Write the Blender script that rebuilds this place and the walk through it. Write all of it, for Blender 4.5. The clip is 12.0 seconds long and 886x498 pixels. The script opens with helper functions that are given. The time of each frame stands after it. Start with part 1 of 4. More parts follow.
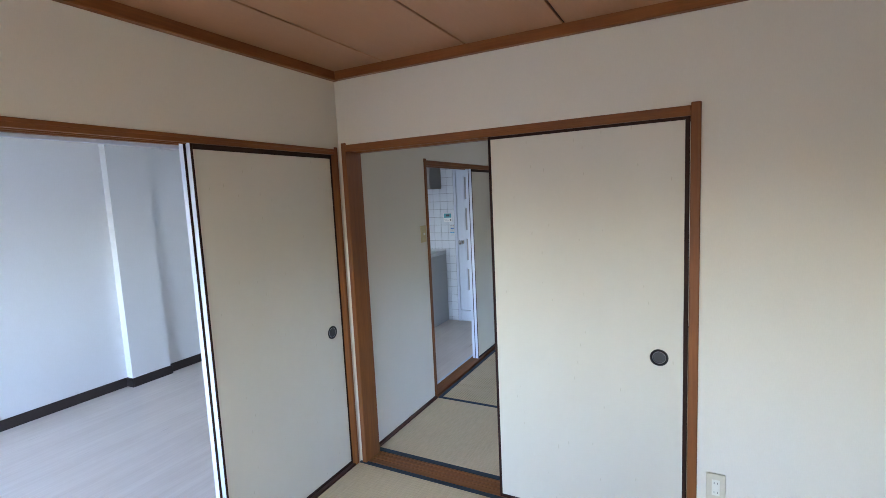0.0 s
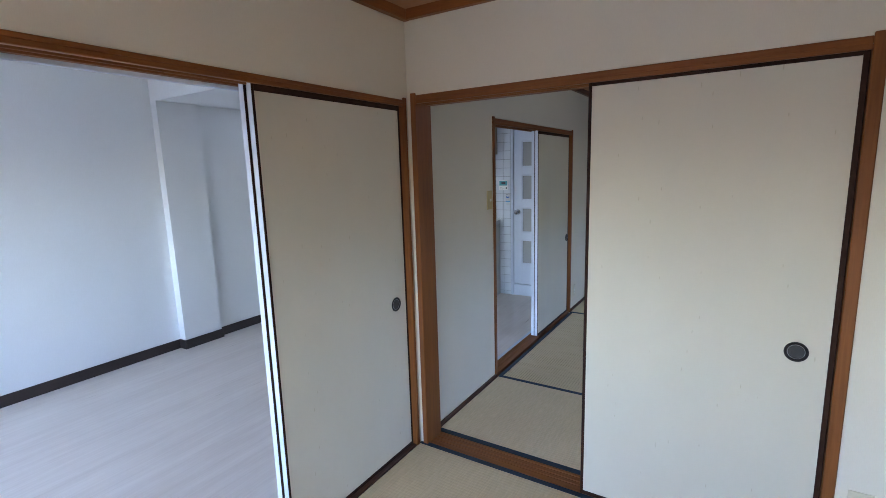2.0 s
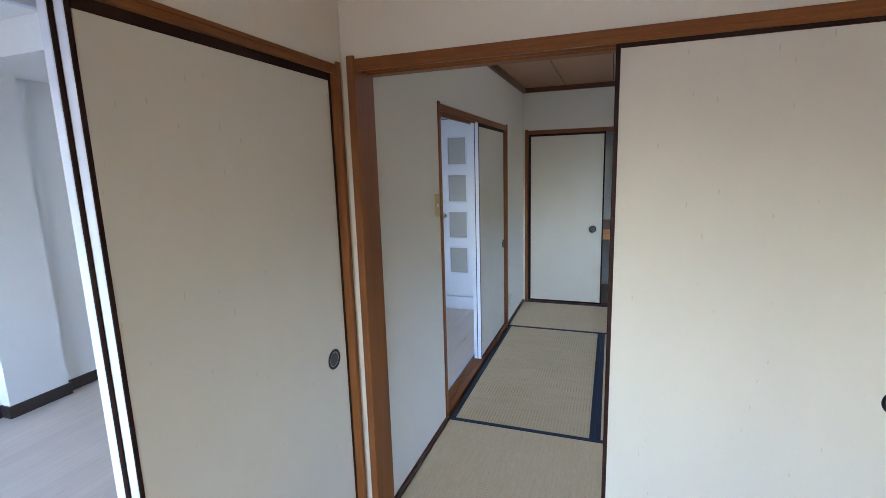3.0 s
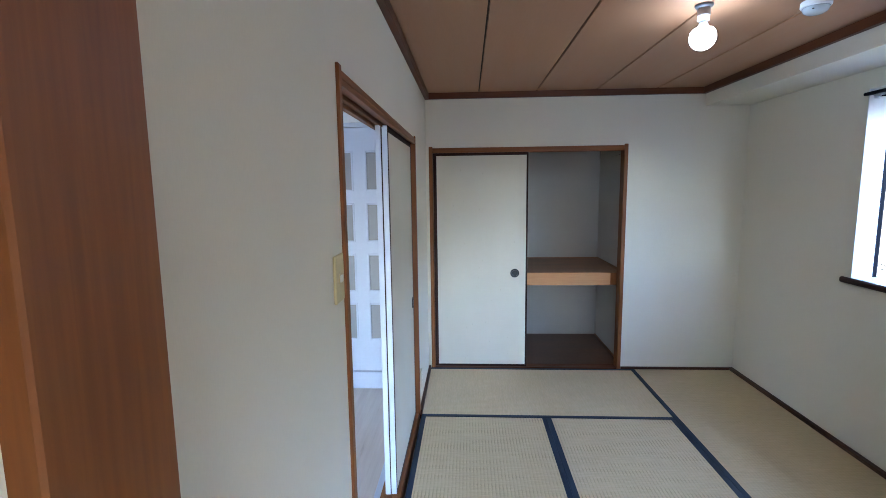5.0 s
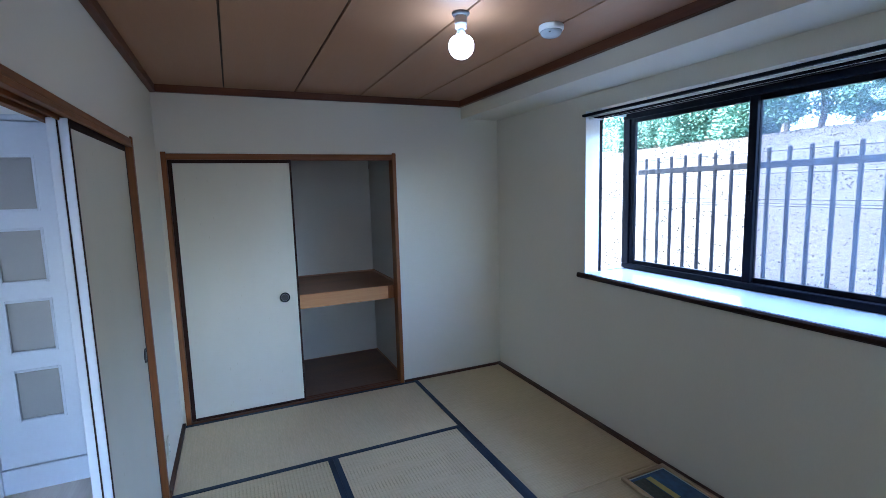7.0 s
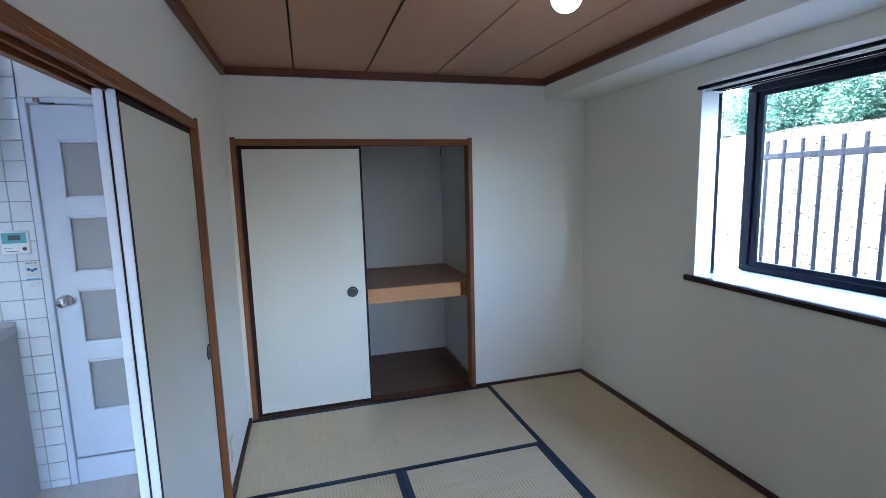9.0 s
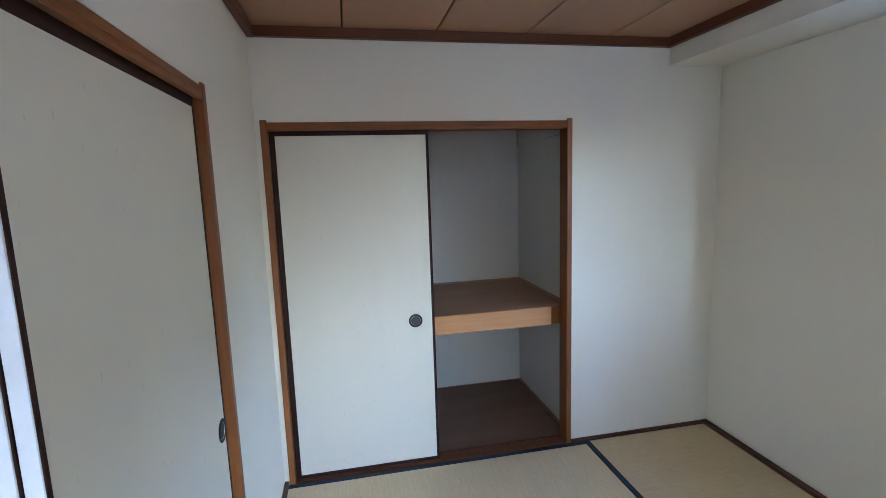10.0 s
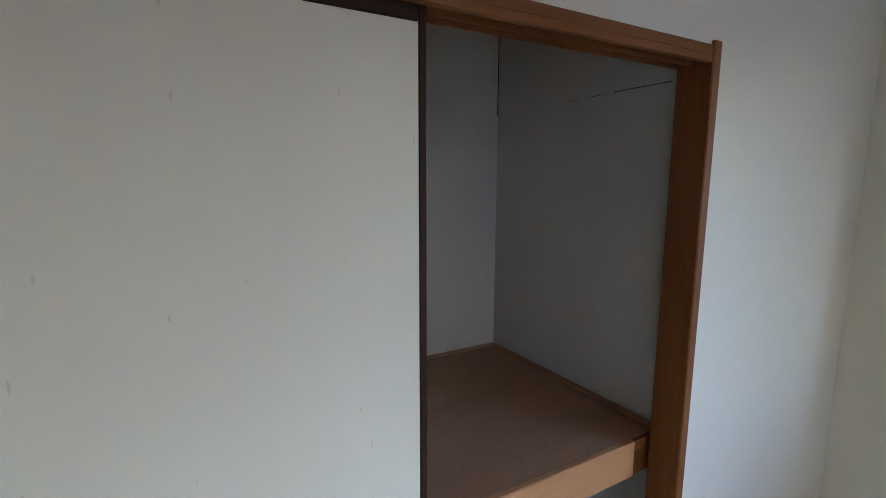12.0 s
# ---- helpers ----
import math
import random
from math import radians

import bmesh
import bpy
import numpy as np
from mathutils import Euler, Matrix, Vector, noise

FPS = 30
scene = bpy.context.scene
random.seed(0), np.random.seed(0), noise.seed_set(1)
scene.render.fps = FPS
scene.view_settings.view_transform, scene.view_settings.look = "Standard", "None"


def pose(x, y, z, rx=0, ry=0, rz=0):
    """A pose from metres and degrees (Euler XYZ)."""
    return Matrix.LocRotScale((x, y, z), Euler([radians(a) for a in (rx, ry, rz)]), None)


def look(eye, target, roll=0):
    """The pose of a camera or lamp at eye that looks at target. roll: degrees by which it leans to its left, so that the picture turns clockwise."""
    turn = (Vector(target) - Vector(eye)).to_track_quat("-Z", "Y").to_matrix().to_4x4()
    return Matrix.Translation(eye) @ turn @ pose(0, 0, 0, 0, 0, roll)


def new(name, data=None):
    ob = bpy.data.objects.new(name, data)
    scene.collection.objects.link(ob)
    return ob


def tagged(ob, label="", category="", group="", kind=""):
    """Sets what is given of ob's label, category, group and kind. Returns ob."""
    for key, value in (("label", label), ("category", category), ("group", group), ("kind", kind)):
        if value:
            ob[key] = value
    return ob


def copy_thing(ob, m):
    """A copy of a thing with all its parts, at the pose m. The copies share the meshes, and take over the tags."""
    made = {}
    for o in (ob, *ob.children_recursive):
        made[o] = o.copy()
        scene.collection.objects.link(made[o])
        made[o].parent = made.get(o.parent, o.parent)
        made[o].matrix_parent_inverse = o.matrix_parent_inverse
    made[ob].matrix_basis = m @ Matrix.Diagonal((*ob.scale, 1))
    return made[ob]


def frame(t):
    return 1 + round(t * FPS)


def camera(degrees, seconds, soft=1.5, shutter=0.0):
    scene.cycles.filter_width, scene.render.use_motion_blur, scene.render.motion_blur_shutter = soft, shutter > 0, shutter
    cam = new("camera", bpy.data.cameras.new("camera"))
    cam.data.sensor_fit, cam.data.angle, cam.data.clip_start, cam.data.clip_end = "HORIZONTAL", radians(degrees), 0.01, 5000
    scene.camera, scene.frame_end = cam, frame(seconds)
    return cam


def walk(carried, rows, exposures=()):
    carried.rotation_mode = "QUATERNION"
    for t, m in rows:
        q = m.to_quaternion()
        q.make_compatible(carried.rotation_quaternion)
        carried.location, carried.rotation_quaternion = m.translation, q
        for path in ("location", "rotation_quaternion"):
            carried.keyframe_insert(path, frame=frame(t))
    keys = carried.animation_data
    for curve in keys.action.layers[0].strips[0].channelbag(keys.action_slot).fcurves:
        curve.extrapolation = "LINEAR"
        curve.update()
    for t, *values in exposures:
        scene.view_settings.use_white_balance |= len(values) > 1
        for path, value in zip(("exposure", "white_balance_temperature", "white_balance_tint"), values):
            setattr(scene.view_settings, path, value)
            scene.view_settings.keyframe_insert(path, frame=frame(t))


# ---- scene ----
cam = camera(86.4, 12.0, soft=0.4)
PATH = [
    (0, (1.725, -2.082, 1.544), (0.804, -0.321, 1.322), -2.7),
    (0.5, (1.699, -2.08, 1.543), (0.463, -0.529, 1.293), -2.2),
    (1, (1.671, -2.089, 1.536), (0.301, -0.66, 1.25), -1.5),
    (1.5, (1.649, -2.018, 1.525), (0.394, -0.495, 1.2), -1.3),
    (2, (1.417, -1.938, 1.493), (0.367, -0.269, 1.157), -1.7),
    (2.5, (1.16, -1.748, 1.466), (0.334, 0.035, 1.095), -2.4),
    (2.7, (1.047, -1.638, 1.481), (0.289, 0.176, 1.113), -2.1),
    (4.3, (0.416, -0.664, 1.489), (0.108, 1.296, 1.237), -0.4),
    (4.5, (0.388, -0.535, 1.51), (0.129, 1.431, 1.254), -0.1),
    (5, (0.336, -0.263, 1.504), (0.229, 1.717, 1.246), -0.7),
    (5.5, (0.353, -0.076, 1.505), (0.387, 1.906, 1.24), -1.0),
    (6, (0.353, -0.002, 1.514), (0.611, 1.963, 1.247), -1.0),
    (6.5, (0.373, 0.022, 1.527), (0.949, 1.921, 1.276), -1.7),
    (6.7, (0.398, 0.036, 1.527), (1.118, 1.885, 1.277), -1.8),
    (8.3, (0.446, 0.163, 1.539), (1.343, 1.936, 1.305), -1.4),
    (8.5, (0.472, 0.181, 1.531), (1.253, 2.008, 1.301), -1.4),
    (9, (0.447, 0.38, 1.505), (0.993, 2.285, 1.236), -1.5),
    (9.5, (0.377, 0.767, 1.52), (0.814, 2.696, 1.219), -1.7),
    (10, (0.398, 1.193, 1.514), (0.786, 3.135, 1.235), -1.9),
    (10.5, (0.384, 1.617, 1.511), (0.706, 3.573, 1.248), -0.8),
    (11, (0.389, 2.051, 1.504), (0.738, 4.004, 1.25), -0.4),
    (11.5, (0.368, 2.497, 1.489), (0.909, 4.402, 1.207), -0.7),
    (12, (0.441, 2.874, 1.514), (1.433, 4.584, 1.208), 0.2),
]
EXPOSURE = [(0, 5.8, 6150, 16), (1, 5.57, 6000, 15.5), (2, 5.53, 6100, 16.5), (2.7, 5.74, 6200, 16.5), (4.5, 6.27, 6100, 16), (5, 6.4, 5900, 16), (5.5, 6.2, 5650, 15.5), (6.5, 5.8, 5350, 15),
            (8.5, 5.92, 5450, 14.5), (9, 6.2, 5500, 15), (10, 6.5, 5900, 16.5), (11, 6.5, 5850, 17), (12, 6.32, 6050, 18)]
walk(cam, [(t, look(eye, target, roll)) for t, eye, target, roll in PATH], EXPOSURE)

# ---- world, sun, large lights ----
SUN_UP, SUN_FROM = 55, 300
world = bpy.data.worlds.new("sky")
world.use_nodes = True
scene.world = world
wn = world.node_tree.nodes
sky = wn.new("ShaderNodeTexSky")
sky.sky_type, sky.sun_disc, sky.dust_density = "NISHITA", False, 2.5
sky.sun_elevation, sky.sun_rotation = radians(SUN_UP), radians(SUN_FROM)
wn["Background"].inputs["Strength"].default_value = 0.15
world.node_tree.links.new(sky.outputs[0], wn["Background"].inputs["Color"])

sun = new("sun", bpy.data.lights.new("sun", "SUN"))
sun.data.energy, sun.data.angle, sun.data.color = 0.6, radians(10), (1, 0.95, 0.87)
a, e = radians(SUN_FROM), radians(SUN_UP)
sun.matrix_world = look((0, 0, 0), (-math.sin(a) * math.cos(e), -math.cos(a) * math.cos(e), -math.sin(e)))


# ---- materials ----
def nodes_of(name):
    m = bpy.data.materials.new(name)
    m.use_nodes = True
    t = m.node_tree
    return m, t, t.nodes["Principled BSDF"]


def add(t, kind, **values):
    n = t.nodes.new(kind)
    for k, v in values.items():
        n.inputs[k.replace("_", " ")].default_value = v
    return n


def mapped(t, stretch):
    c = t.nodes.new("ShaderNodeTexCoord")
    m = add(t, "ShaderNodeMapping", Scale=stretch)
    t.links.new(c.outputs["Object"], m.inputs["Vector"])
    return m.outputs[0]


def ramp(t, source, low, high, a=0.3, b=0.7):
    r = t.nodes.new("ShaderNodeValToRGB")
    r.color_ramp.elements[0].position, r.color_ramp.elements[1].position = a, b
    r.color_ramp.elements[0].color, r.color_ramp.elements[1].color = (*low, 1), (*high, 1)
    t.links.new(source, r.inputs[0])
    return r.outputs[0]


def mix(t, kind, a, b, factor):
    n = t.nodes.new("ShaderNodeMix")
    n.data_type, n.blend_type = "RGBA", kind
    if isinstance(factor, float):
        n.inputs[0].default_value = factor
    else:
        t.links.new(factor, n.inputs[0])
    t.links.new(a, n.inputs[6])
    t.links.new(b, n.inputs[7])
    return n.outputs[2]


def surface(name, colour, rough=0.6, metal=0.0, spread=0.12, blotch=1.5, grain=60, stretch=(1, 1, 1), bump=0.15, depth=0.001, specular=0.5, pieces=0.0):
    """Colour with large blotches and small grain, both also in the gloss, and a fine relief."""
    m, t, p = nodes_of(name)
    at = mapped(t, stretch)
    big = add(t, "ShaderNodeTexNoise", Scale=blotch, Detail=4.0)
    small = add(t, "ShaderNodeTexNoise", Scale=grain, Detail=5.0)
    for n in (big, small):
        t.links.new(at, n.inputs["Vector"])
    lo, hi = [c * (1 - spread) for c in colour], [min(c * (1 + spread), 1) for c in colour]
    c1 = ramp(t, big.outputs[0], lo, hi)
    c2 = ramp(t, small.outputs[0], lo, hi)
    col = mix(t, "MIX", c1, c2, 0.5)
    if pieces:
        info = t.nodes.new("ShaderNodeObjectInfo")
        col = mix(t, "MULTIPLY", col, ramp(t, info.outputs["Random"], [1 - pieces] * 3, [1, 1, 1], 0, 1), 1.0)
    t.links.new(col, p.inputs["Base Color"])
    r = add(t, "ShaderNodeMapRange", To_Min=max(rough - 0.08, 0.02), To_Max=min(rough + 0.1, 1))
    t.links.new(big.outputs[0], r.inputs["Value"])
    t.links.new(r.outputs[0], p.inputs["Roughness"])
    p.inputs["Metallic"].default_value = metal
    p.inputs["Specular IOR Level"].default_value = specular
    if bump:
        b = add(t, "ShaderNodeBump", Strength=bump, Distance=depth)
        t.links.new(small.outputs[0], b.inputs["Height"])
        t.links.new(b.outputs[0], p.inputs["Normal"])
    return m


def wood(name, dark, light, axis, rough=0.45, ring=14.0, bump=0.1):
    """Straight-grained wood; axis is the way the grain runs."""
    m, t, p = nodes_of(name)
    s = [ring, ring, ring]
    s["xyz".index(axis)] = ring * 0.05
    at = mapped(t, s)
    wide = add(t, "ShaderNodeTexNoise", Scale=1.0, Detail=3.0, Distortion=1.2)
    fine = add(t, "ShaderNodeTexNoise", Scale=9.0, Detail=6.0, Distortion=0.3)
    blot = add(t, "ShaderNodeTexNoise", Scale=2.5, Detail=2.0)
    for n in (wide, fine):
        t.links.new(at, n.inputs["Vector"])
    t.links.new(mapped(t, (1, 1, 1)), blot.inputs["Vector"])
    mid = [(a + b) / 2 for a, b in zip(dark, light)]
    c = mix(t, "MIX", ramp(t, wide.outputs[0], dark, light), ramp(t, fine.outputs[0], dark, light, 0.35, 0.65), 0.45)
    c = mix(t, "MIX", c, ramp(t, blot.outputs[0], dark, mid), 0.4)
    t.links.new(c, p.inputs["Base Color"])
    r = add(t, "ShaderNodeMapRange", To_Min=rough - 0.08, To_Max=rough + 0.12)
    t.links.new(fine.outputs[0], r.inputs["Value"])
    t.links.new(r.outputs[0], p.inputs["Roughness"])
    p.inputs["Specular IOR Level"].default_value = 0.3
    b = add(t, "ShaderNodeBump", Strength=bump, Distance=0.001)
    t.links.new(fine.outputs[0], b.inputs["Height"])
    t.links.new(b.outputs[0], p.inputs["Normal"])
    return m


def wallpaper(name, colour):
    """Woven vinyl paper: fine crossed threads, faint yellowing in broad patches."""
    m, t, p = nodes_of(name)
    at = mapped(t, (1, 1, 1))
    big = add(t, "ShaderNodeTexNoise", Scale=0.9, Detail=3.0)
    fine = add(t, "ShaderNodeTexNoise", Scale=350.0, Detail=2.0)
    t.links.new(at, big.inputs["Vector"])
    t.links.new(at, fine.inputs["Vector"])
    up = add(t, "ShaderNodeTexNoise", Scale=1.0, Detail=2.0)
    t.links.new(mapped(t, (420, 420, 60)), up.inputs["Vector"])
    c = ramp(t, big.outputs[0], [v * k for v, k in zip(colour, (0.96, 0.95, 0.92))], colour)
    c = mix(t, "MULTIPLY", c, ramp(t, up.outputs[0], (0.97, 0.97, 0.965), (1, 1, 1)), 1.0)
    t.links.new(c, p.inputs["Base Color"])
    p.inputs["Roughness"].default_value = 0.75
    p.inputs["Specular IOR Level"].default_value = 0.3
    h = t.nodes.new("ShaderNodeMath")
    t.links.new(up.outputs[0], h.inputs[0])
    t.links.new(fine.outputs[0], h.inputs[1])
    b = add(t, "ShaderNodeBump", Strength=0.12, Distance=0.0006)
    t.links.new(h.outputs[0], b.inputs["Height"])
    t.links.new(b.outputs[0], p.inputs["Normal"])
    return m


def washi(name, colour):
    """Sliding-door paper with sparse upright fibres."""
    m, t, p = nodes_of(name)
    fibre = add(t, "ShaderNodeTexVoronoi", Scale=1.0)
    warp = add(t, "ShaderNodeTexNoise", Scale=6.0, Detail=2.0)
    t.links.new(mapped(t, (1, 1, 1)), warp.inputs["Vector"])
    both = t.nodes.new("ShaderNodeVectorMath")
    both.operation = "ADD"
    t.links.new(mapped(t, (40, 40, 9)), both.inputs[0])
    t.links.new(warp.outputs["Color"], both.inputs[1])
    t.links.new(both.outputs[0], fibre.inputs["Vector"])
    cloud = add(t, "ShaderNodeTexNoise", Scale=2.2, Detail=4.0)
    t.links.new(mapped(t, (1, 1, 0.5)), cloud.inputs["Vector"])
    c = ramp(t, cloud.outputs[0], [v * 0.93 for v in colour], colour)
    c = mix(t, "MULTIPLY", c, ramp(t, fibre.outputs["Distance"], (0.52, 0.44, 0.24), (1, 1, 1), 0.05, 0.09), 0.32)
    t.links.new(c, p.inputs["Base Color"])
    p.inputs["Roughness"].default_value = 0.62
    p.inputs["Specular IOR Level"].default_value = 0.35
    b = add(t, "ShaderNodeBump", Strength=0.12, Distance=0.0006)
    t.links.new(cloud.outputs[0], b.inputs["Height"])
    t.links.new(b.outputs[0], p.inputs["Normal"])
    return m


def rush(name, ribs):
    """Woven rush: threads across the mat, rows along it, in local axes (y along the mat)."""
    m, t, p = nodes_of(name)
    rows = t.nodes.new("ShaderNodeTexWave")
    rows.wave_type, rows.bands_direction = "BANDS", "X"
    for key, value in (("Scale", 17.0), ("Distortion", 1.6), ("Detail", 2.0), ("Detail Scale", 4.0)):
        rows.inputs[key].default_value = value
    t.links.new(mapped(t, (1, 1, 1)), rows.inputs["Vector"])
    threads = add(t, "ShaderNodeTexNoise", Scale=1.0, Detail=3.0)
    t.links.new(mapped(t, (22, 170, 10)), threads.inputs["Vector"])
    patch = add(t, "ShaderNodeTexNoise", Scale=2.0, Detail=5.0)
    t.links.new(mapped(t, (1, 1, 1)), patch.inputs["Vector"])
    worn = add(t, "ShaderNodeTexNoise", Scale=3.2, Detail=3.0)
    t.links.new(mapped(t, (0.8, 4.5, 1)), worn.inputs["Vector"])
    lo, hi = (0.60, 0.44, 0.245), (0.745, 0.575, 0.362)
    c = mix(t, "MIX", ramp(t, threads.outputs[0], lo, hi), ramp(t, patch.outputs[0], (0.62, 0.465, 0.27), (0.735, 0.57, 0.352)), 0.5)
    ribbed = mix(t, "MULTIPLY", c, ramp(t, rows.outputs[0], (0.62, 0.58, 0.50), (1.04, 1.03, 1.02), 0.0, 0.4), 1.0)
    c = mix(t, "MIX", c, ribbed, ramp(t, worn.outputs[0], (ribs * 0.2,) * 3, (ribs,) * 3, 0.44, 0.62))
    info = t.nodes.new("ShaderNodeObjectInfo")
    c = mix(t, "MULTIPLY", c, ramp(t, info.outputs["Random"], (0.9, 0.9, 0.87), (1, 1, 1), 0, 1), 1.0)
    streak = add(t, "ShaderNodeTexNoise", Scale=1.0, Detail=4.0)
    t.links.new(mapped(t, (5, 90, 1)), streak.inputs["Vector"])
    c = mix(t, "MULTIPLY", c, ramp(t, streak.outputs[0], (0.80, 0.78, 0.72), (1.06, 1.05, 1.02), 0.36, 0.62), 0.25)
    t.links.new(c, p.inputs["Base Color"])
    p.inputs["Roughness"].default_value = 0.45
    p.inputs["Specular IOR Level"].default_value = 0.3
    h = t.nodes.new("ShaderNodeMath")
    t.links.new(rows.outputs[0], h.inputs[0])
    t.links.new(threads.outputs[0], h.inputs[1])
    b = add(t, "ShaderNodeBump", Strength=0.4, Distance=0.0014)
    t.links.new(h.outputs[0], b.inputs["Height"])
    t.links.new(b.outputs[0], p.inputs["Normal"])
    return m


def glass(name, tint=(0.95, 0.98, 0.97), haze=0.0, haze_colour=(0.7, 0.75, 0.8)):
    """A thin pane: clear, with a mirror by Fresnel, and optionally a dusty or meshed share."""
    m, t, p = nodes_of(name)
    t.nodes.remove(p)
    clear = add(t, "ShaderNodeBsdfTransparent", Color=(*tint, 1))
    shine = add(t, "ShaderNodeBsdfGlossy", Roughness=0.02)
    f = add(t, "ShaderNodeLayerWeight", Blend=0.5)
    power = t.nodes.new("ShaderNodeMath")
    power.operation, power.inputs[1].default_value = "POWER", 5.0
    t.links.new(f.outputs["Facing"], power.inputs[0])
    share = add(t, "ShaderNodeMapRange", To_Min=0.02, To_Max=0.5)
    t.links.new(power.outputs[0], share.inputs["Value"])
    one = t.nodes.new("ShaderNodeMixShader")
    t.links.new(share.outputs[0], one.inputs[0])
    t.links.new(clear.outputs[0], one.inputs[1])
    t.links.new(shine.outputs[0], one.inputs[2])
    out = one.outputs[0]
    if haze:
        two = add(t, "ShaderNodeMixShader", Fac=haze)
        dust = add(t, "ShaderNodeBsdfDiffuse", Color=(*haze_colour, 1))
        t.links.new(out, two.inputs[1])
        t.links.new(dust.outputs[0], two.inputs[2])
        out = two.outputs[0]
    t.links.new(out, t.nodes["Material Output"].inputs["Surface"])
    return m


PAPER = wallpaper("wallpaper_cream", (0.745, 0.685, 0.57))
PAPER_WHITE = wallpaper("wallpaper_white", (0.83, 0.83, 0.82))
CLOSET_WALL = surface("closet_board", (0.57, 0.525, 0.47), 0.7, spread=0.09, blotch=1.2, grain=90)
WOOD_X = wood("frame_wood_x", (0.155, 0.047, 0.011), (0.30, 0.108, 0.027), "x")
WOOD_Y = wood("frame_wood_y", (0.155, 0.047, 0.011), (0.30, 0.108, 0.027), "y")
WOOD_Z = wood("frame_wood_z", (0.155, 0.047, 0.011), (0.30, 0.108, 0.027), "z")
TRIM_DARK_X = wood("dark_trim_x", (0.055, 0.022, 0.012), (0.11, 0.045, 0.022), "x")
TRIM_DARK_Y = wood("dark_trim_y", (0.055, 0.022, 0.012), (0.11, 0.045, 0.022), "y")
FASCIA = wood("pale_shelf_wood", (0.43, 0.185, 0.07), (0.58, 0.285, 0.12), "x", 0.5)
# shelf board at half colour: shade of the closet bottom put in
SHELF_SHADED = surface("shaded_brown_floor_board", (0.165, 0.086, 0.050), 0.55, spread=0.3, blotch=4, grain=120, stretch=(0.4, 2, 1))
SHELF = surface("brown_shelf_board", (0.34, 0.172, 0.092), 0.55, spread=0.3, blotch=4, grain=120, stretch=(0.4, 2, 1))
# ceiling trim wood with the back room's shade put into its colour
TRIM_SHADED_X = wood("shaded_ceiling_trim_x", (0.085, 0.026, 0.010), (0.17, 0.058, 0.022), "x")
TRIM_SHADED_Y = wood("shaded_ceiling_trim_y", (0.085, 0.026, 0.010), (0.17, 0.058, 0.022), "y")
BOARD = surface("ceiling_board", (0.40, 0.198, 0.098), 0.5, spread=0.05, blotch=3, grain=40, stretch=(5, 0.3, 1), bump=0.0)
BOARD.node_tree.nodes["Principled BSDF"].inputs["Coat Weight"].default_value = 0.18
BOARD.node_tree.nodes["Principled BSDF"].inputs["Coat Roughness"].default_value = 0.16
CEIL_WHITE = wallpaper("ceiling_white", (0.84, 0.84, 0.83))
WASHI = washi("door_paper", (0.665, 0.607, 0.485))
LACQUER = surface("dark_lacquer", (0.034, 0.015, 0.010), 0.5, spread=0.2, grain=80, bump=0.05, specular=0.1)
WHITE_DOOR = surface("white_painted_board", (0.60, 0.64, 0.71), 0.4, spread=0.03, blotch=3, grain=50, bump=0.05)
PULL = surface("dark_metal_pull", (0.03, 0.028, 0.027), 0.5, 0.3, spread=0.25, grain=200)
PULL_DISH = surface("grey_metal_dish", (0.05, 0.047, 0.045), 0.6, 0.2, spread=0.2, grain=200)
RUSH = rush("tatami_rush_ribbed", 0.75)
RUSH_SMOOTH = rush("tatami_rush_smooth", 0.18)
HERI = surface("navy_cloth", (0.012, 0.024, 0.044), 0.65, spread=0.3, blotch=20, grain=600, bump=0.3)
SUBFLOOR = surface("plywood_subfloor", (0.3, 0.2, 0.12), 0.8)
SWITCH = surface("yellowed_plastic", (0.57, 0.455, 0.225), 0.4, spread=0.05, bump=0)
CREAM_PLATE = surface("cream_plastic", (0.64, 0.57, 0.42), 0.4, spread=0.05, bump=0)
SWITCH_PALE = surface("pale_plastic", (0.75, 0.72, 0.60), 0.35, spread=0.04, bump=0)
PLASTIC = surface("white_plastic", (0.82, 0.82, 0.80), 0.35, spread=0.03, bump=0)
# dark grey holding the contact shadow where the lamp meets the ceiling
LAMP_SHADOW_GREY = surface("shadow_grey_lamp_plate", (0.07, 0.07, 0.075), 0.4, spread=0.05, bump=0)
SOCKET = surface("pale_grey_socket_plastic", (0.42, 0.42, 0.43), 0.35, spread=0.05, bump=0)
COVER = surface("glossy_grey_cover", (0.50, 0.54, 0.57), 0.12, spread=0.05, bump=0)
BLACK = surface("black_rubber", (0.02, 0.02, 0.022), 0.5, spread=0.2)
VINYL = wood("living_floor_vinyl", (0.62, 0.515, 0.435), (0.79, 0.70, 0.615), "y", 0.3, 9.0, 0.03)
SKIRT = surface("dark_brown_skirting", (0.035, 0.022, 0.018), 0.45, spread=0.15)
TILE = surface("glazed_white_tile", (0.72, 0.75, 0.78), 0.12, spread=0.02, bump=0, pieces=0.05)
GROUT = surface("grey_grout", (0.22, 0.22, 0.225), 0.9, spread=0.15)
FROST = surface("frosted_glass", (0.31, 0.305, 0.295), 0.35, spread=0.05, blotch=3, grain=300, bump=0.08)
COPPER = surface("dull_copper", (0.50, 0.22, 0.13), 0.5, 0.4, spread=0.15, bump=0)
CHROME = surface("chrome", (0.75, 0.75, 0.76), 0.12, 1.0, spread=0.05, bump=0)
STEEL = surface("stainless_steel", (0.55, 0.55, 0.56), 0.3, 1.0, spread=0.08, grain=200, stretch=(0.2, 3, 3))
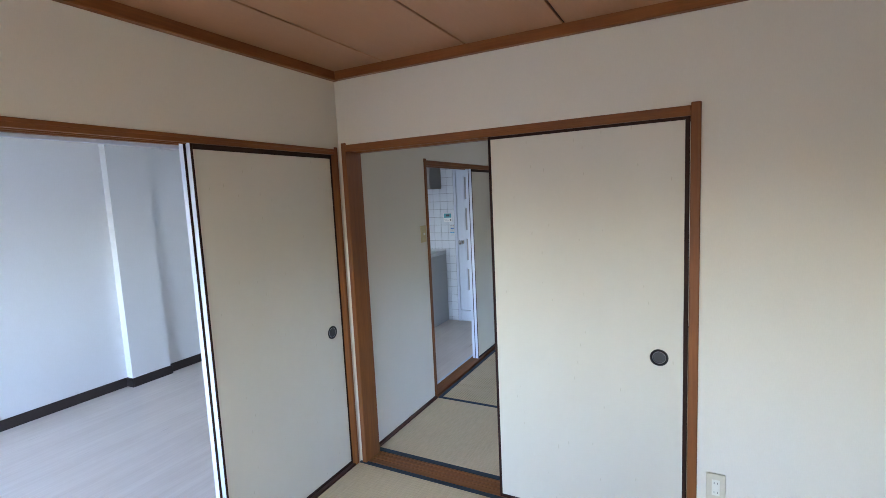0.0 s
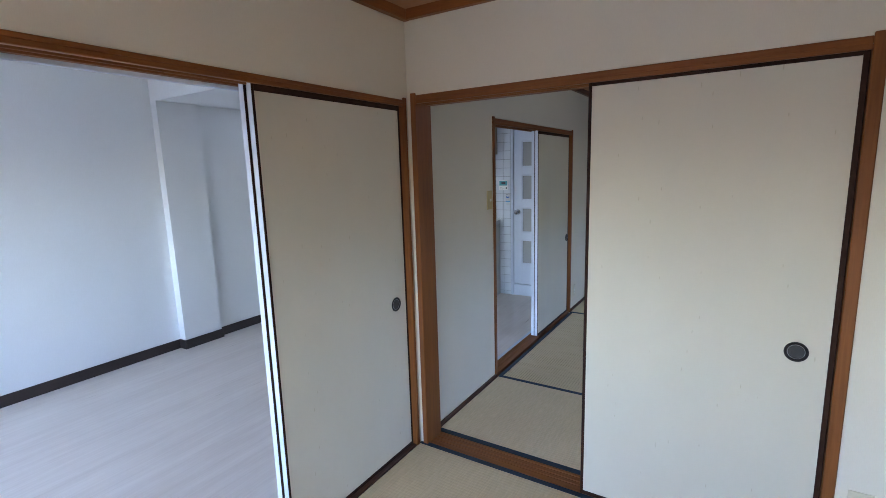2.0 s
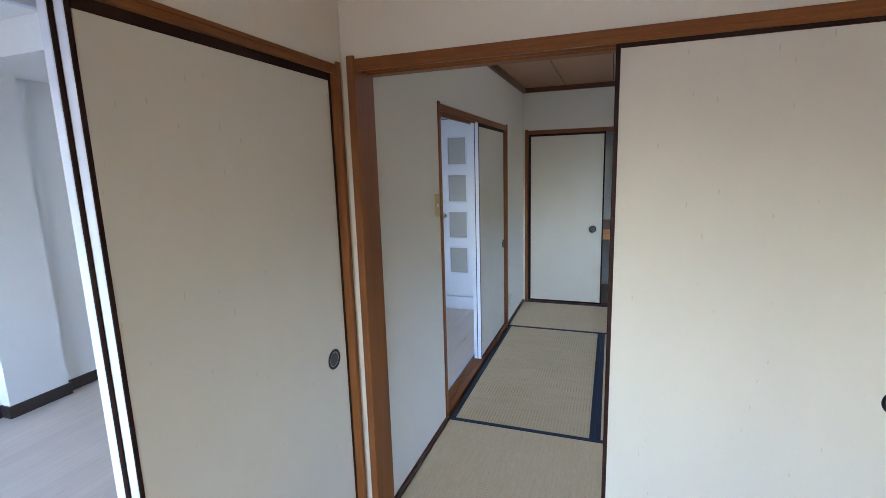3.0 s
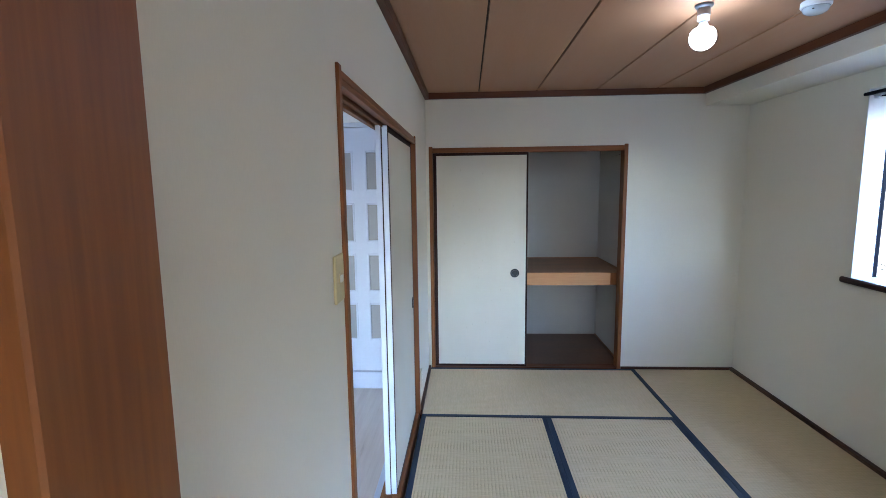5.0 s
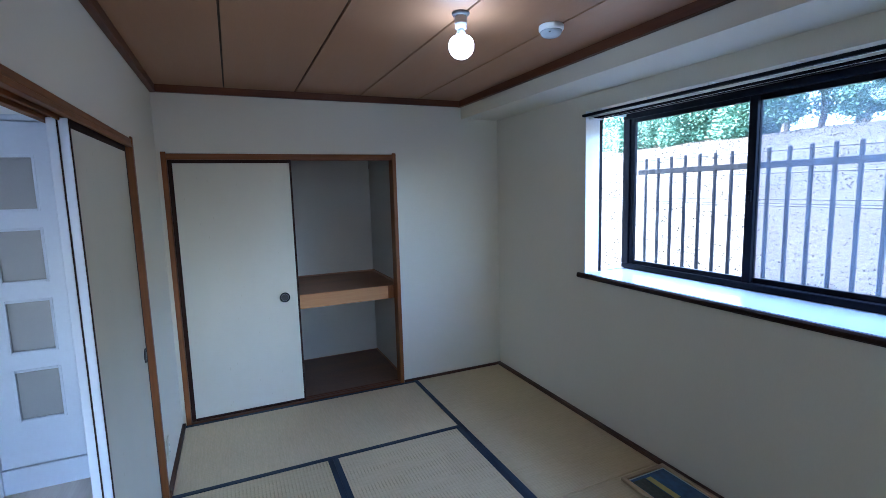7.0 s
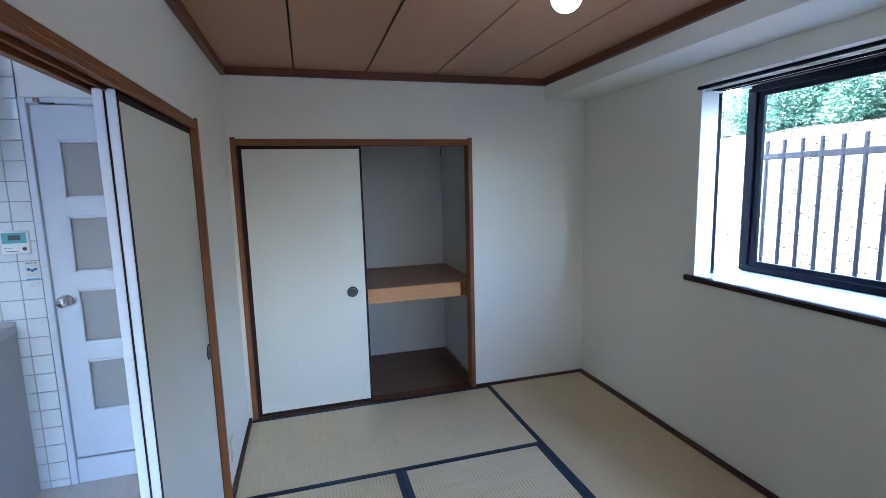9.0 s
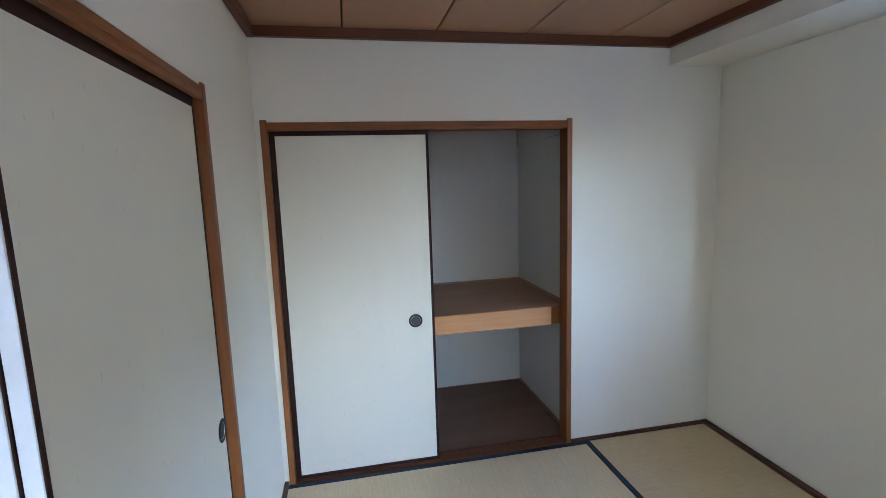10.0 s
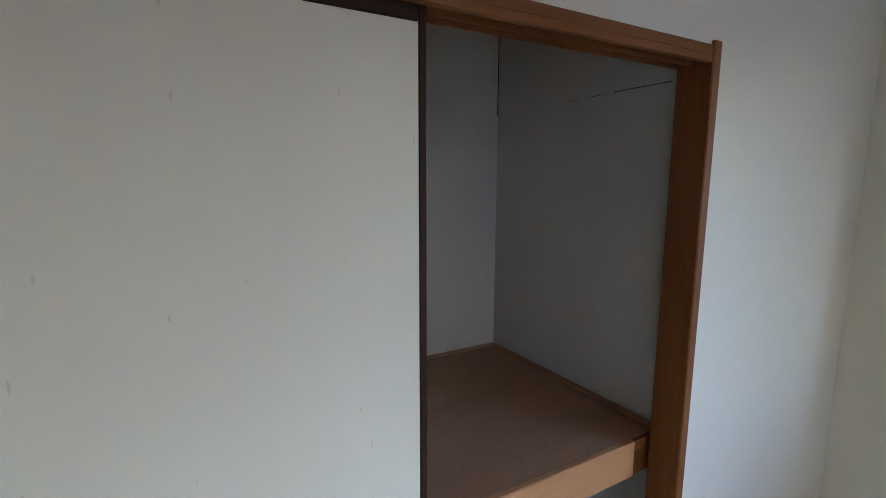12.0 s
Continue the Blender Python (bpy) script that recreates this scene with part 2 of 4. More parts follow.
LAMINATE = surface("grey_laminate", (0.45, 0.44, 0.43), 0.5, spread=0.04)
CABINET = surface("beige_cabinet_board", (0.33, 0.29, 0.24), 0.5, spread=0.06)
BRONZE = surface("dark_bronze_aluminium", (0.005, 0.006, 0.010), 0.5, 0.0, spread=0.15, grain=120, specular=0.08)
SILL_TOP = surface("white_sill_board", (0.50, 0.53, 0.58), 0.18, spread=0.03, bump=0.03)
REVEAL = surface("white_reveal_paint", (0.74, 0.75, 0.76), 0.5, spread=0.04, bump=0.03)
GLASS = glass("window_glass")
GLASS_SCREEN = glass("window_glass_with_insect_screen", (0.86, 0.9, 0.93), 0.34, (0.42, 0.48, 0.56))
FENCE = surface("grey_painted_steel", (0.011, 0.013, 0.018), 0.7, spread=0.1, specular=0.12)
SOIL = surface("dry_grassy_soil", (0.027, 0.021, 0.011), 0.95, spread=0.35, blotch=0.8, grain=9, bump=0.6, depth=0.05)
LITTER = surface("dry_leaves_and_grass", (0.012, 0.011, 0.005), 0.9, spread=0.5, grain=4)
LEAF = surface("green_leaves", (0.042, 0.105, 0.065), 0.6, spread=0.45, blotch=2, grain=8, bump=0)
BARK = surface("grey_brown_bark", (0.13, 0.095, 0.07), 0.9, spread=0.3, grain=25, bump=0.6, depth=0.01)
ROOF = surface("concrete_slab", (0.35, 0.34, 0.33), 0.9, spread=0.1)
OUTER = surface("outer_render", (0.22, 0.21, 0.195), 0.85, spread=0.08)
PRINT_BLUE = surface("printed_blue_paper", (0.03, 0.09, 0.22), 0.3, spread=0.5, blotch=9, grain=30, bump=0)
PRINT_PALE = surface("printed_pale_paper", (0.6, 0.62, 0.62), 0.4, spread=0.05, bump=0)
PRINT_GOLD = surface("printed_yellow_patch", (0.55, 0.45, 0.14), 0.4, spread=0.1, bump=0)
PRINT_DARK = surface("printed_dark_patch", (0.05, 0.06, 0.05), 0.4, spread=0.5, blotch=30, bump=0)
PICTURE_WOOD = wood("pale_picture_wood", (0.40, 0.27, 0.16), (0.55, 0.40, 0.26), "y")
PRINT_RED = surface("red_print", (0.45, 0.05, 0.05), 0.5, spread=0.05, bump=0)
PRINT_CYAN = surface("cyan_print", (0.10, 0.36, 0.62), 0.5, spread=0.05, bump=0)
SCREEN = surface("teal_display", (0.14, 0.42, 0.46), 0.2, spread=0.05, bump=0)
INK = surface("dark_print", (0.06, 0.07, 0.09), 0.5, spread=0.05, bump=0)
BLUE_INK = surface("blue_print", (0.03, 0.14, 0.45), 0.5, spread=0.05, bump=0)

bulb_glow, bt, bp = nodes_of("lit_bulb_glass")
bp.inputs["Base Color"].default_value = (0.9, 0.9, 0.9, 1)
bp.inputs["Emission Color"].default_value = (0.58, 0.77, 1.0, 1)
bp.inputs["Emission Strength"].default_value = 0.9


# ---- building blocks ----
BASE = {}


def box(bm, lo, hi, bevel=0.0, segments=1):
    """A block from corner to corner in bm, with its edges rounded by bevel."""
    sized = [b - a for a, b in zip(lo, hi)]
    mid = [(a + b) / 2 for a, b in zip(lo, hi)]
    v = bmesh.ops.create_cube(bm, size=1, matrix=Matrix.Translation(mid) @ Matrix.Diagonal((*sized, 1)))["verts"]
    if bevel:
        es = {e for p in v for e in p.link_edges}
        bmesh.ops.bevel(bm, geom=list(es), offset=min(bevel, min(sized) * 0.45), segments=segments, affect="EDGES", profile=0.5)


def blocks(*items, bevel=0.0):
    bm = bmesh.new()
    for lo, hi in items:
        box(bm, lo, hi, bevel)
    return bm


def turned(profile, place, axis="z", steps=28):
    """A body turned from (radius, height) pairs, set at place with its axis along x, y or z."""
    bm = bmesh.new()
    turn = {"z": Matrix.Identity(4), "x": Matrix.Rotation(radians(90), 4, "Y"), "y": Matrix.Rotation(radians(-90), 4, "X")}[axis]
    rings = []
    for r, h in profile:
        rings.append([bm.verts.new((max(r, 1e-5) * math.cos(k * math.tau / steps), max(r, 1e-5) * math.sin(k * math.tau / steps), h)) for k in range(steps)])
    for a, b in zip(rings, rings[1:]):
        for k in range(steps):
            bm.faces.new((a[k], a[(k + 1) % steps], b[(k + 1) % steps], b[k]))
    bm.faces.new(rings[0][::-1])
    bm.faces.new(rings[-1])
    bmesh.ops.recalc_face_normals(bm, faces=bm.faces)
    for f in bm.faces:
        f.smooth = len(f.verts) == 4
    bmesh.ops.transform(bm, matrix=Matrix.Translation(place) @ turn, verts=bm.verts)
    return bm


def ring(radius, wire, place, axis, steps=28):
    """A thin round hoop about an axis along x or y."""
    bm = bmesh.new()
    loops = []
    for k in range(steps):
        a = k * math.tau / steps
        loop = []
        for j in range(4):
            r, h = radius + wire * math.cos(j * math.tau / 4), wire * math.sin(j * math.tau / 4)
            p = (r * math.cos(a), h, r * math.sin(a)) if axis == "y" else (h, r * math.cos(a), r * math.sin(a))
            loop.append(bm.verts.new(Vector(place) + Vector(p)))
        loops.append(loop)
    for k in range(steps):
        a, b = loops[k], loops[(k + 1) % steps]
        for j in range(4):
            bm.faces.new((a[j], b[j], b[(j + 1) % 4], a[(j + 1) % 4]))
    bmesh.ops.recalc_face_normals(bm, faces=bm.faces)
    return bm


def mesh_of(name, bm, material):
    data = bpy.data.meshes.new(name)
    bm.to_mesh(data)
    bm.free()
    data.materials.append(material)
    return data


def thing(name, place, label, category, group="", kind=""):
    """An Empty at the thing's base; its parts are given in world places."""
    ob = new(name)
    ob.empty_display_size = 0.05
    ob.location = place
    BASE[ob.name] = Vector(place)
    return tagged(ob, label, category, group, kind)


def part(name, bm, material, parent, label=""):
    base = BASE[parent.name]
    bmesh.ops.translate(bm, verts=bm.verts, vec=-base)
    ob = new(name, mesh_of(name, bm, material))
    ob.parent = parent
    BASE[ob.name] = base
    return tagged(ob, label)


def solid(name, bm, material, label, category="", group="", kind="structure"):
    return tagged(new(name, mesh_of(name, bm, material)), label, category, group, kind)


# ---- plan ----
ROOM_X, WEST = 2.487, -0.10       # east face of the tatami rooms; living side of the long wall
SOUTH, PART0, PART1 = -3.70, 0.024, 0.155   # south face; partition faces
NORTH, CLOSET_N = 3.56, 4.467
CEIL, HEAD = 2.236, 1.778
LIV_W, LIV_N, LIV_C, LIV_F = -2.775, 3.19, 2.29, -0.032
L0, L1 = -1.68, -0.018            # sliding door, living room and front tatami room
D0, D1 = 1.0, 2.72               # sliding door, living room and back tatami room
P0, P1 = 0.052, 1.731             # sliding door between the tatami rooms
C0, C1 = 0.055, 1.557             # closet
BAY0, BAY1, BAYX = 0.78, 2.468, 2.82
SILL, BAYTOP = 0.972, 2.0

# ---- walls ----
TOP = 2.40
solid("wall_west", blocks(
    ((WEST, SOUTH - 0.15, -0.05), (0, L0 - 0.028, TOP)),
    ((WEST, L0 - 0.028, HEAD + 0.04), (0, L1 + 0.020, TOP)),
    ((WEST, L1 + 0.020, -0.05), (0, D0 - 0.028, TOP)),
    ((WEST, D0 - 0.028, HEAD + 0.04), (0, D1 + 0.028, TOP)),
    ((WEST, D1 + 0.028, -0.05), (0, CLOSET_N + 0.12, TOP))), PAPER, "cream woven vinyl wallpaper wall with two sliding-door openings", "wall")
solid("wall_partition", blocks(
    ((0, PART0, -0.05), (P0 - 0.028, PART1 - 0.012, TOP)),
    ((P0 - 0.028, PART0, HEAD + 0.04), (P1 + 0.034, PART1 - 0.012, TOP)),
    ((P1 + 0.034, PART0, -0.05), (ROOM_X, PART1 - 0.012, TOP))), PAPER, "cream wallpaper partition wall between the two tatami rooms", "wall")
solid("wall_north", blocks(
    ((0, NORTH, -0.05), (C0 - 0.028, NORTH + 0.08, TOP)),
    ((C0 - 0.028, NORTH, HEAD + 0.04), (C1 + 0.028, NORTH + 0.08, TOP)),
    ((C1 + 0.028, NORTH, -0.05), (ROOM_X, NORTH + 0.08, TOP))), PAPER, "cream wallpaper wall around the built-in closet", "wall")
solid("wall_east", blocks(
    ((ROOM_X, SOUTH - 0.15, -0.35), (ROOM_X + 0.13, BAY0, TOP)),
    ((ROOM_X, BAY0, -0.35), (ROOM_X + 0.13, BAY1, SILL - 0.03)),
    ((ROOM_X, BAY0, BAYTOP), (ROOM_X + 0.13, BAY1, TOP)),
    ((ROOM_X, BAY1, -0.35), (ROOM_X + 0.13, CLOSET_N + 0.12, TOP))), PAPER, "cream wallpaper outer wall with a bay window opening", "wall")
solid("wall_south", blocks(
    ((LIV_W - 0.12, SOUTH - 0.15, -0.35), (-2.45, SOUTH, TOP)), ((-2.45, SOUTH - 0.15, 1.85), (-0.6, SOUTH, TOP)), ((-2.45, SOUTH - 0.15, -0.35), (-0.6, SOUTH, 0.02)),
    ((-0.6, SOUTH - 0.15, -0.35), (WEST, SOUTH, TOP)), ((0, SOUTH - 0.15, -0.35), (0.15, SOUTH, TOP)), ((0.15, SOUTH - 0.15, 1.75), (1.55, SOUTH, TOP)), ((0.15, SOUTH - 0.15, -0.35), (1.55, SOUTH, 0.1)),
    ((1.55, SOUTH - 0.15, -0.35), (ROOM_X, SOUTH, TOP))), PAPER_WHITE, "plain white wall with two window openings", "wall")
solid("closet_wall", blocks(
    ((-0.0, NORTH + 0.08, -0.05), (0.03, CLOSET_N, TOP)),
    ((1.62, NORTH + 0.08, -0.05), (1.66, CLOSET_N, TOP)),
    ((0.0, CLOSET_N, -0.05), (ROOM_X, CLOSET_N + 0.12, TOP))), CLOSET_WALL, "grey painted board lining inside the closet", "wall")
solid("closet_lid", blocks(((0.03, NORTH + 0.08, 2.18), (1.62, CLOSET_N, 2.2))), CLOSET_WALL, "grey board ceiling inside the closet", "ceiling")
solid("wall_living_west", blocks(
    ((LIV_W - 0.12, SOUTH, -0.35), (LIV_W, 0.585, TOP)), ((LIV_W - 0.12, 0.585, -0.35), (-2.735, LIV_N + 0.1, TOP))), PAPER_WHITE, "white wallpaper wall of the living room", "wall")
solid("living_column", blocks(((LIV_W - 0.02, 0.235, -0.03), (-2.69, 0.585, 2.115))), PAPER_WHITE, "white wallpapered structural column against the wall", "column")
solid("living_beam", blocks(((LIV_W - 0.02, 0.235, 2.112), (WEST - 0.002, 1.35, TOP - 0.01))), PAPER_WHITE, "white wallpapered ceiling beam above the column", "beam")
solid("ceiling_beam", blocks(((2.155, PART1 - 0.012, 2.10), (ROOM_X + 0.002, NORTH + 0.002, 2.39))), PAPER, "cream wallpapered boxed beam along the window wall", "beam")
solid("roof", blocks(((LIV_W - 0.3, SOUTH - 0.4, TOP), (ROOM_X + 0.3, CLOSET_N + 0.3, TOP + 0.2))), ROOF, "concrete slab above the rooms", "roof")

# unseen balcony walls, added to cut ground light through the south openings
solid("balcony", blocks(((LIV_W - 0.3, SOUTH - 1.4, -0.35), (ROOM_X + 0.3, SOUTH - 0.15, -0.2)), ((LIV_W - 0.3, SOUTH - 1.4, -0.2), (ROOM_X + 0.3, SOUTH - 1.25, 0.90)), ((ROOM_X + 0.15, SOUTH - 1.25, -0.2), (ROOM_X + 0.3, SOUTH - 0.15, TOP)), ((LIV_W - 0.3, SOUTH - 1.25, -0.2), (LIV_W - 0.15, SOUTH - 0.15, TOP))), OUTER, "unseen balcony walls added to cut ground light at the south windows", "balcony")

# ---- ceilings ----
def boarded_ceiling(name, y0, y1, x1):
    bm = bmesh.new()
    box(bm, (0, y0, CEIL + 0.012), (x1, y1, CEIL + 0.03))
    for f in bm.faces:
        f.material_index = 1
    edges = [0.0, 0.348, 0.802, 1.256, 1.71, 2.164, x1] if x1 > 2.3 else [0.0, 0.424, 0.870, 1.326, 1.781, x1]
    for a, b in zip(edges, edges[1:]):
        if b - a > 0.02:
            box(bm, (a + 0.0045, y0, CEIL), (b - 0.0045, y1, CEIL + 0.0119), 0.002)
    ob = solid(name, bm, BOARD, "brown wood-grain boarded ceiling with narrow grooves", "ceiling")
    ob.data.materials.append(LACQUER)
    return ob


boarded_ceiling("ceiling_front_room", SOUTH, PART0, ROOM_X)
boarded_ceiling("ceiling_back_room", PART1 - 0.012, NORTH, 2.155)
solid("ceiling_living", blocks(((LIV_W, SOUTH, LIV_C), (WEST, 0.233, LIV_C + 0.02)), ((LIV_W, 1.352, LIV_C), (WEST, LIV_N, LIV_C + 0.02))), CEIL_WHITE, "white papered living room ceiling", "ceiling")


def cornice(name, x0, x1, y0, y1, wood_y, wood_x, colour):
    """Ceiling trim round a room: four mitre-free lengths."""
    t, z = 0.032, 2.19
    solid(name, blocks(((x0, y0, z), (x0 + t, y1, CEIL + 0.004)), ((x1 - t, y0, z), (x1, y1, CEIL + 0.004)), bevel=0.003), wood_y, colour + " wooden trim along the ceiling edge", "trim")
    solid(name, blocks(((x0 + t, y0, z + 0.001), (x1 - t, y0 + t, CEIL + 0.005)), ((x0 + t, y1 - t, z + 0.001), (x1 - t, y1, CEIL + 0.005)), bevel=0.003), wood_x, colour + " wooden trim along the ceiling edge", "trim")


cornice("ceiling_trim", 0, ROOM_X, SOUTH, PART0, WOOD_Y, WOOD_X, "orange-brown")
# back room trim uses the shade-darkened copy, front room the plain wood
cornice("ceiling_trim", 0, 2.155, PART1 - 0.012, NORTH, TRIM_SHADED_Y, TRIM_SHADED_X, "dark brown")

# ---- floors ----
solid("floor", blocks(((WEST, SOUTH, -0.10), (ROOM_X, NORTH, -0.052))), SUBFLOOR, "plywood floor beneath the tatami mats", "floor")
solid("floor_living", blocks(((LIV_W - 0.01, SOUTH, -0.10), (WEST, LIV_N, LIV_F))), VINYL, "pale wood-grain vinyl floor of the living room", "floor")


def tatami(x0, y0, x1, y1, weave):
    """A mat with its two cloth borders along the long sides; local y runs along it."""
    along_x = (x1 - x0) > (y1 - y0)
    w, l = ((y1 - y0), (x1 - x0)) if along_x else ((x1 - x0), (y1 - y0))
    ob = thing("tatami_mat", (0, 0, 0), "straw-coloured woven rush tatami mat with navy cloth borders", "tatami mat", "tatami mats on the floor")
    w, l = w - 0.002, l - 0.002
    part("rush_surface", blocks(((-w / 2, -l / 2, -0.05), (w / 2, l / 2, 0)), bevel=0.003), weave, ob)
    for s in (-1, 1):
        a, b = sorted((s * (w / 2 - 0.029), s * (w / 2 + 0.0005)))
        part("border", blocks(((a, -l / 2, -0.048), (b, l / 2, 0.0022)), bevel=0.0015), HERI, ob, "navy cloth border")
    ob.matrix_basis = pose((x0 + x1) / 2, (y0 + y1) / 2, 0, 0, 0, 90 if along_x else 0)
    return ob


for mat in ((0.02, 0.165, 1.667, 1.004), (0.02, 1.004, 0.842, 2.69), (0.842, 1.004, 1.667, 2.69), (0.02, 2.69, 1.667, 3.545),
            (1.667, 0.165, 2.487, 1.835), (1.667, 1.835, 2.487, 3.545),
            (0.004, -0.82, 1.70, 0.034), (0.004, -2.52, 0.86, -0.82), (0.86, -2.52, 1.70, -0.82), (1.70, -1.68, 2.467, 0.02),
            (0.02, -3.36, 1.70, -2.52), (1.70, -3.36, 2.467, -1.68)):
    tatami(*mat, RUSH if mat[1] == 1.004 or mat[0] == 0.86 else RUSH_SMOOTH)

edge = lambda lo, hi, m: solid("baseboard", blocks((lo, hi), bevel=0.002), m, "narrow brown wooden strip between tatami and wall", "baseboard")
edge((0, PART1, -0.05), (0.02, D0 - 0.03, 0.016), TRIM_DARK_Y)
edge((0, D1 + 0.03, -0.05), (0.02, NORTH, 0.016), TRIM_DARK_Y)
edge((ROOM_X - 0.031, PART1 - 0.01, -0.05), (ROOM_X, NORTH, 0.020), TRIM_DARK_Y)
edge((C1 + 0.032, NORTH - 0.015, -0.05), (ROOM_X - 0.02, NORTH, 0.018), TRIM_DARK_X)
edge((0, SOUTH, -0.05), (0.02, L0 - 0.03, 0.016), WOOD_Y)
edge((P1 + 0.036, 0.008, -0.05), (ROOM_X - 0.02, PART0, 0.016), WOOD_X)
edge((ROOM_X - 0.02, SOUTH, -0.05), (ROOM_X, PART0, 0.022), TRIM_DARK_Y)
edge((0.0, SOUTH, -0.05), (ROOM_X, -3.36, -0.002), WOOD_X)

# ---- sliding door frames ----
def slide_frame(name, along, a, b, face, back, label, HEAD, sill_in=0.009, sill_wood=None, proud=0.009, fascia=0.039, far_jamb=0.030):
    """Frame in a wall: jambs with small horns, grooved head and sill. face: room side, back: far side of the lining."""
    sgn = 1 if face > back else -1
    f = face + sgn * proud

    def pt(u, v, z):
        return (u, v, z) if along == "x" else (v, u, z)

    def blk(bm, u0, u1, v0, v1, z0, z1, bv=0.003):
        lo, hi = pt(u0, min(v0, v1), z0), pt(u1, max(v0, v1), z1)
        box(bm, lo, hi, bv)

    ob = thing(name, pt((a + b) / 2, (face + back) / 2, 0), label, "door frame", "", "structure")
    along_wood = WOOD_X if along == "x" else WOOD_Y
    for u0, u1 in ((a - 0.030, a), (b, b + far_jamb)):
        bm = bmesh.new()
        blk(bm, u0, u1, f, back, -0.01, HEAD + fascia + 0.011)
        part("jamb", bm, WOOD_Z, ob)
    bm = bmesh.new()
    depth = abs(f - back)
    blk(bm, a, b, f - sgn * 0.003, back, HEAD + 0.016, HEAD + fascia, 0.002)
    for k0, k1 in ((0.003, 0.020), (0.052, 0.058), (0.090, depth)):
        blk(bm, a, b, f - sgn * k0, f - sgn * k1, HEAD, HEAD + 0.0161, 0.0015)
    part("head", bm, along_wood, ob)
    bm = bmesh.new()
    s0 = f - sgn * sill_in
    deep = abs(s0 - back)
    blk(bm, a, b, s0, back, -0.05, 0.0005, 0)
    for k0, k1 in ((0.0, 0.022), (0.042, 0.050), (0.070, 0.078), (deep - 0.016, deep)):
        if k1 <= deep + 1e-6 and k0 > -1e-6:
            blk(bm, a, b, s0 - sgn * k0, s0 - sgn * k1, -0.008, 0.004, 0.0012)
    part("sill", bm, sill_wood or along_wood, ob)
    return ob


# this sill takes the darker trim wood in place of its shade
slide_frame("door_frame_1", "y", L0, L1, 0.0, WEST - 0.002, "orange-brown wooden sliding door frame towards the living room", 1.797, 0.009, TRIM_DARK_Y, 0.009, 0.030, 0.023)
slide_frame("door_frame_2", "y", D0, D1, 0.0, WEST - 0.002, "orange-brown wooden sliding door frame beside the kitchen", 1.775)
slide_frame("door_frame_3", "x", P0, P1, PART0, PART1, "orange-brown wooden sliding door frame between tatami rooms", 1.809, 0.022, None, 0.009, 0.039, 0.036)
# closet sill borrows the shade-darkened ceiling trim wood
slide_frame("door_frame_4", "x", C0, C1, NORTH, NORTH + 0.084, "orange-brown wooden sliding door frame of the closet", 1.777, 0.009, TRIM_SHADED_X)
for y0, y1 in ((L0, L1), (D0, D1)):
    solid("living_threshold", blocks(((WEST - 0.035, y0, LIV_F), (WEST - 0.002, y1, -0.001)), bevel=0.002), WHITE_DOOR, "white painted threshold strip at the sliding doors", "trim")
    solid("living_casing", blocks(((WEST - 0.018, y0 - 0.05, LIV_F), (WEST - 0.003, y0 - 0.004, HEAD + 0.05)), ((WEST - 0.018, y1 + 0.004, LIV_F), (WEST - 0.003, y1 + 0.05, HEAD + 0.05)), ((WEST - 0.018, y0 - 0.004, HEAD + 0.006), (WEST - 0.003, y1 + 0.004, HEAD + 0.05)), bevel=0.002), WHITE_DOOR, "white painted door casing on the living room side", "trim")


